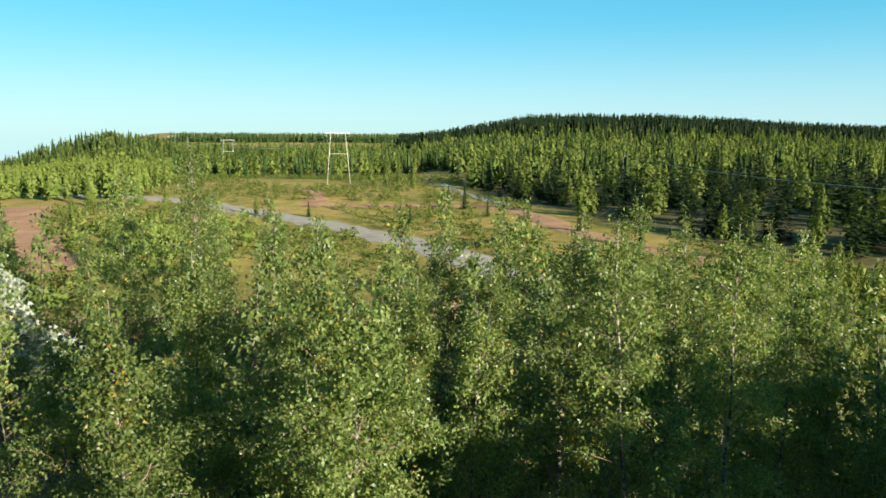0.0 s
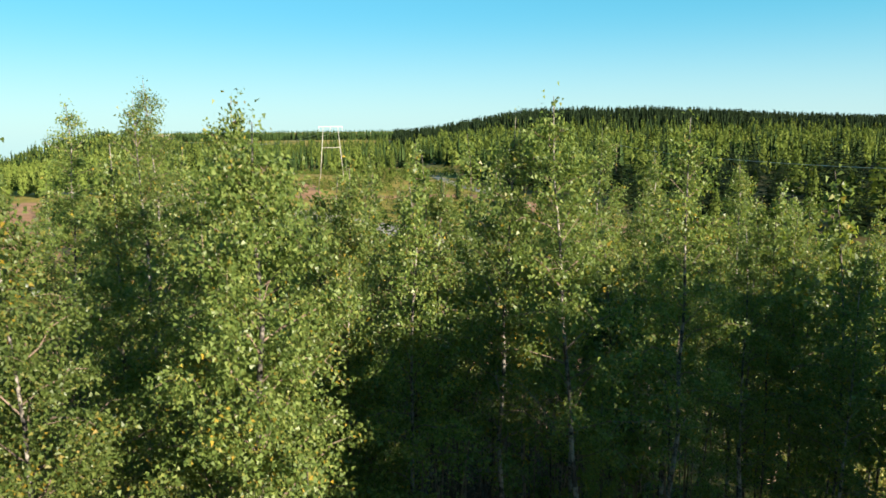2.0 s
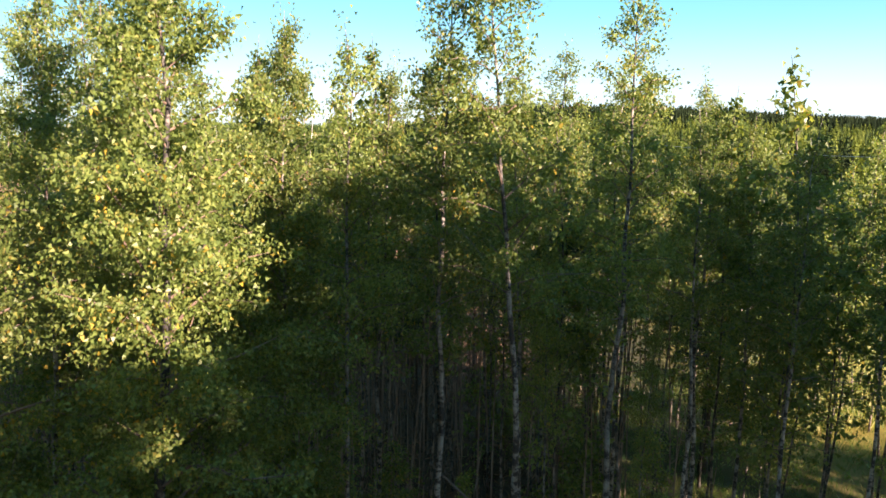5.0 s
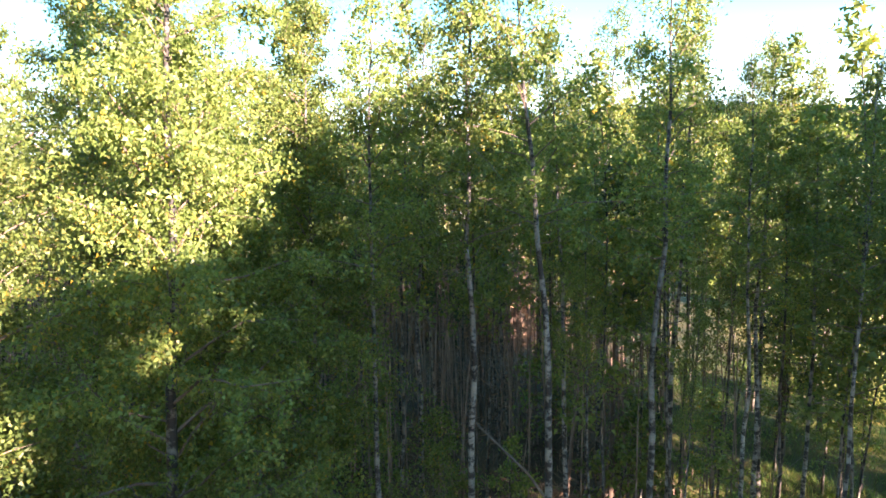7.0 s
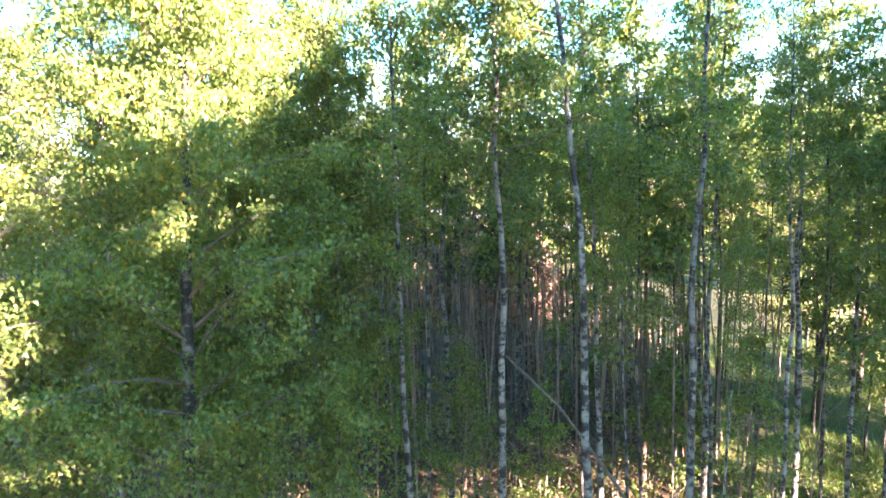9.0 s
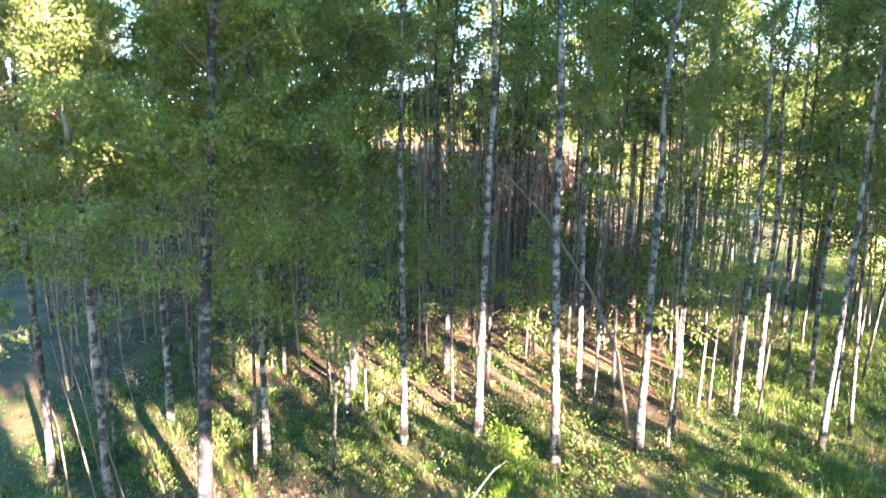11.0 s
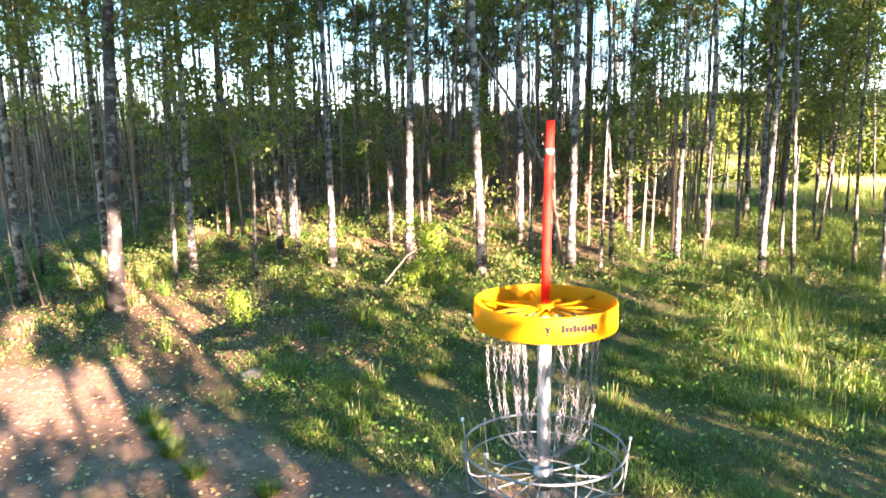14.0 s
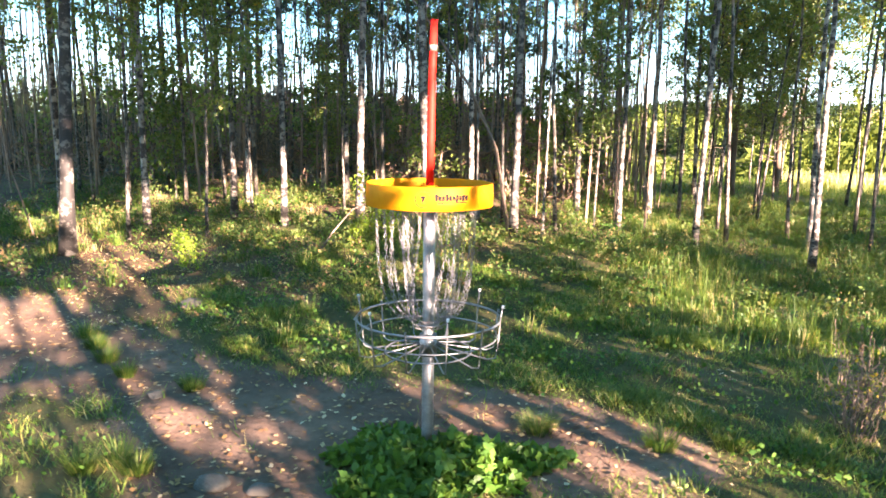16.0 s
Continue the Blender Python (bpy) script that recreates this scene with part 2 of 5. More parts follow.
def ground_mat():
    m, n, l, b = mat("ground", 0.95)
    big = noise_tex(n, l, 0.05, 5, 0.6)
    mid = noise_tex(n, l, 1.3, 6, 0.65)
    fine = noise_tex(n, l, 22, 5, 0.7)
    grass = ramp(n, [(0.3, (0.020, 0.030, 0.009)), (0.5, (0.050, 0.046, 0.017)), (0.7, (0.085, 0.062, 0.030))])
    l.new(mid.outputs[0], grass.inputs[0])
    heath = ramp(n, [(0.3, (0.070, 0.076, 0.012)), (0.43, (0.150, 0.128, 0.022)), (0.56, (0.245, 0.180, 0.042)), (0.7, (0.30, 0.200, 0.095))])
    patches = noise_tex(n, l, 0.35, 6, 0.7)
    l.new(mix(n, l, 0.6, big.outputs[0], patches.outputs[0]), heath.inputs[0])
    soil = ramp(n, [(0.3, (0.052, 0.032, 0.023)), (0.5, (0.100, 0.062, 0.044)), (0.7, (0.160, 0.101, 0.071))])
    l.new(mid.outputs[0], soil.inputs[0])
    duff = ramp(n, [(0.3, (0.036, 0.022, 0.014)), (0.55, (0.080, 0.050, 0.029)), (0.75, (0.128, 0.080, 0.040))])
    l.new(mid.outputs[0], duff.inputs[0])

    def attr(name):
        a = n.new("ShaderNodeAttribute")
        a.attribute_name = name
        return a.outputs["Fac"]

    def edge(f):
        a = n.new("ShaderNodeMath")
        a.operation = 'MULTIPLY_ADD'
        l.new(mid.outputs[0], a.inputs[0])
        a.inputs[1].default_value = 0.9
        l.new(f, a.inputs[2])
        r = ramp(n, [(0.80, (0, 0, 0)), (1.05, (1, 1, 1))])
        l.new(a.outputs[0], r.inputs[0])
        return r.outputs[0]
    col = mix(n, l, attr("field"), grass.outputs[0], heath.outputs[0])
    col = mix(n, l, edge(attr("duff")), col, duff.outputs[0])
    col = mix(n, l, edge(attr("soil")), col, soil.outputs[0])
    col = mix(n, l, 0.45, col, fine.outputs[0], 'OVERLAY')
    l.new(col, b.inputs["Base Color"])
    b.inputs["Specular IOR Level"].default_value = 0.15
    bump(n, l, fine.outputs[0], b, 0.6, 0.03)
    return m


GROUND = ground_mat()


# ---- mesh helpers ----
def raw_mesh(name, verts, faces, material, smooth=False):
    me = bpy.data.meshes.new(name)
    verts = np.asarray(verts, dtype=np.float32)
    me.from_pydata(verts.tolist(), [], faces if isinstance(faces, list) else faces.tolist())
    me.materials.append(material)
    if smooth:
        me.shade_smooth()
    return me


def bm_mesh(name, bm, material, smooth=False):
    me = bpy.data.meshes.new(name)
    bm.to_mesh(me)
    bm.free()
    me.materials.append(material)
    if smooth:
        me.shade_smooth()
    return me


def part(name, me, parent, label=""):
    ob = new(name, me)
    ob.parent = parent
    return tagged(ob, label)


def tube(points, radii, sides=6, cap=True):
    """Vertices and faces of a tapered tube along points."""
    pts = np.asarray(points, float)
    k = len(pts)
    tan = np.gradient(pts, axis=0)
    tan /= np.linalg.norm(tan, axis=1)[:, None] + 1e-9
    up = np.where(np.abs(tan[:, 2:3]) > 0.9, [[1.0, 0, 0]], [[0, 0, 1.0]])
    a = np.cross(tan, up)
    a /= np.linalg.norm(a, axis=1)[:, None] + 1e-9
    b = np.cross(tan, a)
    ang = np.arange(sides) * 2 * np.pi / sides
    ring = (a[:, None] * np.cos(ang)[None, :, None] + b[:, None] * np.sin(ang)[None, :, None]) * np.asarray(radii, float)[:, None, None]
    v = (pts[:, None] + ring).reshape(-1, 3)
    f = [(i * sides + j, i * sides + (j + 1) % sides, (i + 1) * sides + (j + 1) % sides, (i + 1) * sides + j) for i in range(k - 1) for j in range(sides)]
    if cap:
        f += [tuple(range(sides))[::-1], tuple((k - 1) * sides + j for j in range(sides))]
    return v, f


def join(pieces):
    vs, fs, o = [], [], 0
    for v, f in pieces:
        vs.append(v)
        fs += [tuple(i + o for i in q) for q in f]
        o += len(v)
    return np.concatenate(vs), fs


def leaf_quads(centres, size, rng, droop=0.6, aspect=0.72, corners=4):
    """A kite-shaped leaf, or with three corners a pointed one, for each centre, hanging a little."""
    n = len(centres)
    d = rng.normal(size=(n, 3))
    d[:, 2] -= droop
    d /= np.linalg.norm(d, axis=1)[:, None]
    s = np.cross(d, rng.normal(size=(n, 3)))
    s /= np.linalg.norm(s, axis=1)[:, None]
    sz = size * rng.uniform(0.65, 1.25, (n, 1))
    c = np.asarray(centres)
    if corners == 3:
        v = np.stack([c + s * sz * aspect * 0.6, c + d * sz * 1.15, c - s * sz * aspect * 0.6], 1).reshape(-1, 3)
    else:
        v = np.stack([c, c + d * sz * 0.42 + s * sz * aspect / 2, c + d * sz, c + d * sz * 0.42 - s * sz * aspect / 2], 1).reshape(-1, 3)
    return v, np.arange(corners * n).reshape(n, corners)


def smooth_step(x, a, b):
    t = np.clip((np.asarray(x, float) - a) / (b - a), 0, 1)
    return t * t * (3 - 2 * t)


# ---- ground ----
EDGE_Y, EDGE_X = [30, 64, 80, 90, 114, 159, 272, 420], [64, 55, 46, 43, 39, 31, 42, 62]     # the edge of the dark wood


def wobble(x, y, s, seed=0.0):
    return np.sin(x * s + 1.3 + seed) * np.cos(y * s * 1.17 + 0.7 * seed) + 0.5 * np.sin(x * s * 2.3 + y * s * 1.9 + seed)


def height(x, y):
    x, y = np.asarray(x, float), np.asarray(y, float)
    near = (0.045 * y - 0.07 * np.clip(x + 1, 0, 6)) * smooth_step(y, 0.3, 4) * (1 - smooth_step(y, 9, 26))
    micro = (0.035 * wobble(x, y, 1.1) + 0.015 * wobble(x, y, 3.1, 2)) * (1 - np.exp(-((x / 1.2) ** 2 + (y / 1.2) ** 2)))
    drop = -3.5 * smooth_step(np.hypot(x, y), 12, 75)
    roll = 0.5 * wobble(x, y, 0.03, 4) * smooth_step(np.hypot(x, y), 40, 120)
    bearing = x / np.maximum(np.abs(y), 1.0)
    right = 20 * smooth_step(bearing, 0.1, 0.33) * (1 - 0.5 * smooth_step(bearing, 0.45, 0.9)) * smooth_step(y, 330, 700)
    slope = -4.0 * smooth_step(y, 190, 340) * (1 - smooth_step(bearing, 0.05, 0.2)) * (1 - smooth_step(y, 500, 800))
    left = slope + 10 * np.exp(-(((x + 118) / 40) ** 2 + ((y - 400) / 90) ** 2)) - 9 * smooth_step(-x - 0.27 * y, 0, 70) * smooth_step(y, 120, 300)
    vale = -0.035 * np.clip(np.hypot(x, y) - 470, 0, None) * smooth_step(-bearing, 0.2, 0.34) * (y > 0)
    return near + micro + drop + roll + right + left + vale


def seg_dist(x, y, line):
    best = np.full(np.shape(x), 1e9)
    for (x0, y0), (x1, y1) in zip(line[:-1], line[1:]):
        dx, dy = x1 - x0, y1 - y0
        t = np.clip(((x - x0) * dx + (y - y0) * dy) / (dx * dx + dy * dy), 0, 1)
        best = np.minimum(best, np.hypot(x - x0 - t * dx, y - y0 - t * dy))
    return best


TRAIL = [(-3.3, 2.1), (-2.6, 1.7), (-1.8, 1.05), (-1.0, 0.6), (0.0, 0.45), (0.6, 0.25), (0.85, 0.05)]
TRAIL_NEAR = [(-1.6, 0.95), (-1.0, 0.1), (-0.75, -0.5), (-0.9, -1.6), (-1.5, -3.4), (-2.4, -8)]
TRAIL_SIDE = [(-4.0, 2.3), (-2.9, 0.9), (-2.35, -0.5), (-2.4, -3.4), (-3.0, -8)]


def soil_mask(x, y):
    a = 1 - smooth_step(seg_dist(x, y, TRAIL), 0.2, 0.8)
    b = 1 - smooth_step(seg_dist(x, y, TRAIL_NEAR), 0.2, 0.6)
    c = 1 - smooth_step(seg_dist(x, y, TRAIL_SIDE), 0.15, 0.5)
    return np.maximum(np.maximum(a, b), c)


def duff_mask(x, y):
    band = smooth_step(y, 5.5, 8.5) * (1 - smooth_step(y, 24, 30)) * (1 - smooth_step(np.abs(x), 9, 14)) * (1 - smooth_step(x - 0.2 * y, 0.0, 1.6))
    return np.maximum(band, np.maximum(0.95 * np.exp(-(((x + 3.4) / 2.6) ** 2 + ((y - 3.6) / 2.0) ** 2)), 0.5 * np.exp(-(((x - 0.3) / 1.6) ** 2 + ((y - 5.2) / 0.9) ** 2))))


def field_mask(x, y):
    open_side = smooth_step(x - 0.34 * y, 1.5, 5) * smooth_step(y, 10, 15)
    # shade under the wood, painted by taking the pale heath colour away
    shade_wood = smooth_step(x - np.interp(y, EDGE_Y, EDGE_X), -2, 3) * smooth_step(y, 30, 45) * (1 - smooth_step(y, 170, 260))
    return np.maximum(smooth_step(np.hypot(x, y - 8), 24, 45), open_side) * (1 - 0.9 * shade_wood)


def spaced(lo, hi, fine, k):
    """Coordinates close together near zero and wider apart far off."""
    out, v, s = [0.0], 0.0, fine
    while v < hi:
        v += s
        s = max(fine, v * k)
        out.append(v)
    neg, v, s = [], 0.0, fine
    while v > lo:
        v -= s
        s = max(fine, -v * k)
        neg.append(v)
    return np.array(neg[::-1] + out)


gx, gy = spaced(-2600, 2600, 0.2, 0.038), spaced(-500, 4200, 0.2, 0.038)
GX, GY = np.meshgrid(gx, gy)
GZ = height(GX, GY)
idx = np.arange(GX.size).reshape(GX.shape)
quads = np.stack([idx[:-1, :-1], idx[:-1, 1:], idx[1:, 1:], idx[1:, :-1]], -1).reshape(-1, 4)
me = raw_mesh("ground", np.stack([GX, GY, GZ], -1).reshape(-1, 3), quads, GROUND, True)
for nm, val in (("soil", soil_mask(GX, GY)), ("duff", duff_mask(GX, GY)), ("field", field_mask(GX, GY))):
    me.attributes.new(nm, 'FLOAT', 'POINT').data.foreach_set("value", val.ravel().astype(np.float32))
ground = tagged(new("ground", me), "uneven ground of grass, bare soil and heath", "ground", kind="structure")


def strip(name, line, width, material, label, lift=0.06, step=2.0, taper=False):
    """A road or track laid on the ground along a line."""
    pts = []
    for (x0, y0), (x1, y1) in zip(line[:-1], line[1:]):
        k = max(2, int(math.hypot(x1 - x0, y1 - y0) / step))
        pts += [(x0 + (x1 - x0) * i / k, y0 + (y1 - y0) * i / k) for i in range(k)]
    pts = np.array(pts + [line[-1]], float)
    for _ in range(6):
        pts[1:-1] = 0.5 * pts[1:-1] + 0.25 * (pts[:-2] + pts[2:])
    t = np.gradient(pts, axis=0)
    t /= np.linalg.norm(t, axis=1)[:, None]
    nrm = np.stack([-t[:, 1], t[:, 0]], 1)
    cols = np.linspace(-0.5, 0.5, 7)
    w = width * (1 + 0.12 * np.sin(np.arange(len(pts)) * 0.7) + 0.1 * np.sin(np.arange(len(pts)) * 1.9))
    P = pts[:, None] + nrm[:, None] * cols[None, :, None] * w[:, None, None]
    z = height(P[..., 0], P[..., 1]) + lift - 0.10 * (np.abs(cols)[None] > 0.45)
    V = np.concatenate([P, z[..., None]], -1).reshape(-1, 3)
    i = np.arange(len(pts) * 7).reshape(-1, 7)
    F = np.stack([i[:-1, :-1], i[:-1, 1:], i[1:, 1:], i[1:, :-1]], -1).reshape(-1, 4)
    return tagged(new(name, raw_mesh(name, V, F, material, True)), label, "road", kind="structure")


strip("road", [(-62, 165), (-43, 159), (-31, 151), (-19, 135), (-8, 121), (-1, 109), (5, 97), (11, 82), (15, 62)], 6.4, ROAD, "pale grey gravel road across the heath", 0.12)
strip("sand_track", [(-8, 144), (9, 137), (21, 136), (29, 131), (32, 115), (32, 100), (36, 81), (41, 62)], 4.5, SAND, "reddish sandy track along the wood's edge", 0.12)
strip("sand_track", [(-45, 270), (-25, 255), (-6, 247), (23, 261), (42, 282)], 7.0, SAND, "bare sandy track below the power line", 0.2)
strip("sand_track", [(27, 222), (29, 196), (28, 158), (31, 132)], 3.0, ROAD, "narrow pale track beside the young wood", 0.12)
strip("sand_bank", [(-58, 138), (-53, 122), (-46, 103), (-38, 88), (-31, 74)], 11.0, SAND, "bare reddish sand bank in the heath", 0.15)
strip("sand_bank", [(-9, 172), (-6, 166), (-4, 155), (-6, 138)], 4.0, SAND, "bare reddish sand below the pylon", 0.12)


# ---- birches ----
def birch_meshes(seed, h, base, spread, leaves, leaf, lean=0.0, limbs=46, low=0.0, leaf_material=BIRCH_LEAF, trunk_r=0.044, split=False, corners=4, bark=None):
    """Trunk, limbs and crown of a young birch: base is the height where the crown begins."""
    rng = np.random.default_rng(seed)
    zs = np.linspace(0, h, 14)
    bend = np.cumsum(rng.normal(0, 0.05, (14, 2)), 0) * (zs / h)[:, None]
    trunk = np.column_stack([bend[:, 0] + lean * zs, bend[:, 1], zs - 0.12 * (zs == 0)])
    rad = trunk_r * (1 - zs / h) ** 0.85 + 0.003
    rad[0] *= 1.45

    def at(z):
        return np.array([np.interp(z, zs, trunk[:, k]) for k in range(3)])
    pieces, cents, wts = [], [], []
    for i in range(limbs):
        u = (i + rng.uniform(0, 1)) / limbs
        z0 = base * (1 - low) + (h * 0.97 - base * (1 - low)) * u
        f = u
        ln = spread * (0.10 + 1.75 * max(f, 0.01) ** 0.28 * (1 - f) ** 0.85) * rng.uniform(0.6, 1.15)
        az, el = i * 2.399 + rng.normal(0, 0.5), rng.uniform(0.35, 0.85) + 0.3 * f
        dirn = np.array([math.cos(az) * math.cos(el), math.sin(az) * math.cos(el), math.sin(el)])
        p0 = at(z0)
        ts = np.linspace(0, 1, 5)
        curve = p0 + ts[:, None] * dirn * ln + np.column_stack([0 * ts, 0 * ts, -0.28 * ln * ts ** 2.2]) + np.vstack([np.zeros(3), rng.normal(0, 0.03 * ln, (4, 3))])
        pieces.append(tube(curve, np.linspace(max(0.005, 0.010 * ln), 0.003, 5), 4, False))
        for k in range(7):
            t = rng.uniform(0.12, 1.05) ** 0.8
            q = np.array([np.interp(t, ts, curve[:, j]) for j in range(3)])
            tl = ln * rng.uniform(0.2, 0.45)
            td = rng.normal(size=3)
            td[2] = -abs(td[2]) * 0.6 if f < 0.8 else abs(td[2])
            td = td / np.linalg.norm(td) * tl
            if k < (2 if split else 1):
                pieces.append(tube([q, q + td * 0.5 + [0, 0, 0.02], q + td], [0.004, 0.003, 0.002], 3, False))
            cents.append((q, td))
            wts.append((0.1 + ln) * (0.35 + 0.65 * min(1, f / 0.3)))
        cents.append((curve[2], curve[-1] - curve[2]))
        wts.append((0.15 + ln) * (0.35 + 0.65 * min(1, f / 0.3)))
    cents.append((at(h * 0.9), at(h) - at(h * 0.9)))
    wts.append(1.3)
    wts = np.array(wts) / np.sum(wts)
    pick = rng.choice(len(cents), leaves, p=wts)
    A = np.array([c[0] for c in cents])[pick]
    D = np.array([c[1] for c in cents])[pick]
    C = A + D * rng.uniform(0, 1.1, (leaves, 1)) + rng.normal(0, 0.055, (leaves, 3))
    lv, lf = leaf_quads(C, leaf, rng, corners=corners)
    tv, tf = tube(trunk, rad, 8)
    if split:
        wood_parts = [raw_mesh("limb", *join(pieces[3 * i:3 * i + 3]), TWIG) for i in range(limbs)]
    else:
        wood_parts = [raw_mesh("branchwork", *join(pieces), TWIG)]
    return (raw_mesh("trunk", tv, tf, bark or (BIRCH_BARK if split else GREY_BARK), True), raw_mesh("crown", lv, lf, leaf_material), *wood_parts)


def tree(kind, meshes, label, group):
    root = tagged(new(kind), label, "tree", group)
    for m in meshes:
        q = part(m.name.split(".")[0], m, root)
        if q.name.startswith("branchwork"):
            q["kind"] = "stuff"
    return root


FULL = [birch_meshes(11, 8.9, 2.2, 1.5, 60000, 0.030, 0.01, 70, trunk_r=0.068, split=True, corners=3, bark=OLD_BARK), birch_meshes(12, 8.7, 2.4, 1.35, 46000, 0.030, -0.015, 60, trunk_r=0.040, split=True, corners=3)]
SLIM = [birch_meshes(21, 8.8, 5.0, 0.95, 9500, 0.032, 0.0, 36, trunk_r=0.046, split=True, corners=3), birch_meshes(22, 8.6, 5.2, 0.92, 9000, 0.032, 0.0, 34, trunk_r=0.045, split=True, corners=3), birch_meshes(23, 8.3, 4.7, 0.9, 9000, 0.032, -0.006, 36, trunk_r=0.038, split=True, corners=3)]
THIN = [birch_meshes(31, 8.0, 4.7, 0.9, 2700, 0.056, 0.0, 30, 0.2, trunk_r=0.026, corners=3), birch_meshes(32, 7.6, 4.9, 0.8, 2400, 0.056, 0.02, 28, 0.2, trunk_r=0.023, corners=3),
        birch_meshes(33, 8.2, 5.2, 0.85, 2600, 0.056, -0.02, 28, 0.2, trunk_r=0.027, corners=3), birch_meshes(34, 6.0, 3.2, 0.7, 2000, 0.056, 0.0, 26, 0.3, trunk_r=0.016, corners=3)]
YOUNG = [birch_meshes(45, 4.6, 1.5, 0.95, 4200, 0.05, 0.02, 30, trunk_r=0.022), birch_meshes(46, 4.0, 1.1, 0.8, 3600, 0.05, -0.02, 26, trunk_r=0.018)]
WILLOW = [birch_meshes(47, 7.8, 4.4, 1.1, 6000, 0.085, 0.0, 50, leaf_material=WILLOW_LEAF, corners=3)]
BUSH = [birch_meshes(41, 2.6, 0.25, 0.75, 2100, 0.06, 0.03, 18, trunk_r=0.014), birch_meshes(42, 1.7, 0.15, 0.6, 1500, 0.055, -0.04, 14, trunk_r=0.01)]
SHRUB = [birch_meshes(43, 0.75, 0.06, 0.27, 900, 0.042, 0.0, 16, leaf_material=SHRUB_LEAF, trunk_r=0.006)]
FIRST = {}


def plant(kind, pool, k, x, y, h=None, turn=0.0, label="", group="", wide=1.0, lean=(0, 0)):
    meshes = pool[k]
    top = max(v.co.z for v in meshes[0].vertices) if id(meshes) not in FIRST else FIRST[id(meshes)][1]
    s = (h or top) / top
    m = Matrix.Translation((x, y, float(height(x, y)))) @ pose(0, 0, 0, lean[0], lean[1], 0) @ pose(0, 0, 0, 0, 0, turn) @ Matrix.Diagonal((s * wide, s * wide, s, 1))
    if id(meshes) in FIRST and FIRST[id(meshes)][2] == label:
        ob = copy_thing(FIRST[id(meshes)][0], m)
        ob.matrix_basis = m
    else:
        ob = tree(kind, meshes, label, group)
        FIRST[id(meshes)] = (ob, top, label)
        ob.matrix_basis = m
    return ob


BUSHY = "leafy young birch with a full green crown"
BARE = "slender birch with a bare white trunk below its crown"
GROVE_OR_SHADING = "thin birch, of the dense grove or of the unseen shading row"
LOWER = "low young birch with dark leaves under the taller trees"
# the sunlit cluster
plant("birch_tree", FULL, 0, -3.9, 4.22, 9.2, 10, BUSHY, "birches", 1, (0, 2.2))
plant("birch_tree", FULL, 1, -4.9, 4.3, 9.0, 60, BUSHY, "birches")
plant("birch_tree", FULL, 1, -3.62, 5.6, 9.3, 130, BUSHY, "birches", 0.9)
plant("birch_tree", FULL, 1, -2.76, 6.34, 8.6, 200, BUSHY, "birches", 0.95)
plant("birch_tree", FULL, 1, -5.1, 6.4, 8.9, 250, BUSHY, "birches")
plant("birch_tree", FULL, 1, -5.9, 5.0, 8.4, 300, BUSHY, "birches")
# the row of bare trunks
plant("birch_tree", YOUNG, 0, -3.6, 5.0, 5.4, 40, LOWER, "birches", 0.8, (0, 1.5))
plant("birch_tree", YOUNG, 1, -2.73, 5.14, 4.6, 140, LOWER, "birches", 0.85, (0, 0.5))
plant("birch_tree", YOUNG, 0, -5.3, 5.3, 4.8, 220, LOWER, "birches")
plant("birch_tree", YOUNG, 1, -6.3, 4.6, 4.2, 320, LOWER, "birches")
plant("birch_tree", SLIM, 0, -1.07, 6.2, 9.15, 180, BARE, "birches", 1, (0, 0.5))
plant("birch_tree", SLIM, 1, -0.16, 5.57, 9.4, 260, BARE, "birches", 1, (0, -1.2))
plant("birch_tree", SLIM, 0, 0.93, 6.0, 9.25, 340, BARE, "birches", 1, (0, 1.4))
plant("birch_tree", SLIM, 2, -1.99, 5.89, 8.5, 210, BARE, "birches", 1, (0, 0.4))
plant("birch_tree", SLIM, 2, 3.42, 6.42, 7.9, 30, BARE, "birches", 1, (0, 0.5))
plant("birch_tree", SLIM, 2, 0.5, 6.6, 6.4, 80, BARE, "birches", 0.75, (0, -2))
plant("birch_tree", SLIM, 1, 1.32, 6.09, 5.6, 20, BARE, "birches", 0.6, (0, 1))
plant("birch_tree", SLIM, 0, 2.54, 7.11, 7.9, 99, BARE, "birches", 0.85, (0, 1))
plant("birch_tree", SLIM, 0, -5.3, 9.6, 9.3, 15, BARE, "birches")
plant("birch_tree", SLIM, 1, 1.88, 11.2, 9.0, 75, BARE, "birches")
plant("birch_tree", SLIM, 2, 3.57, 12.1, 8.7, 165, BARE, "birches")
plant("birch_tree", SLIM, 1, 3.2, 8.0, 8.2, 120, BARE, "birches")
plant("birch_tree", SLIM, 2, 4.1, 8.2, 8.0, 300, BARE, "birches")
plant("birch_tree", SLIM, 0, -1.5, 8.0, 8.3, 300, BARE, "birches")
plant("birch_tree", SLIM, 1, 2.2, 8.6, 8.6, 10, BARE, "birches")
plant("birch_tree", SLIM, 2, -2.8, 7.2, 8.4, 70, BARE, "birches")
plant("birch_tree", SLIM, 0, 0.44, 7.6, 8.2, 45, BARE, "birches")
plant("birch_tree", SLIM, 1, 4.4, 5.2, 7.4, 190, BARE, "birches")
plant("birch_tree", SLIM, 2, 5.0, 6.5, 7.8, 250, BARE, "birches")
plant("birch_tree", SLIM, 0, -5.97, 14.0, 9.8, 33, BARE, "birches")
plant("birch_tree", SLIM, 1, -7.1, 11.75, 9.3, 133, BARE, "birches")
plant("birch_tree", SLIM, 2, 4.92, 11.0, 8.7, 233, BARE, "birches")
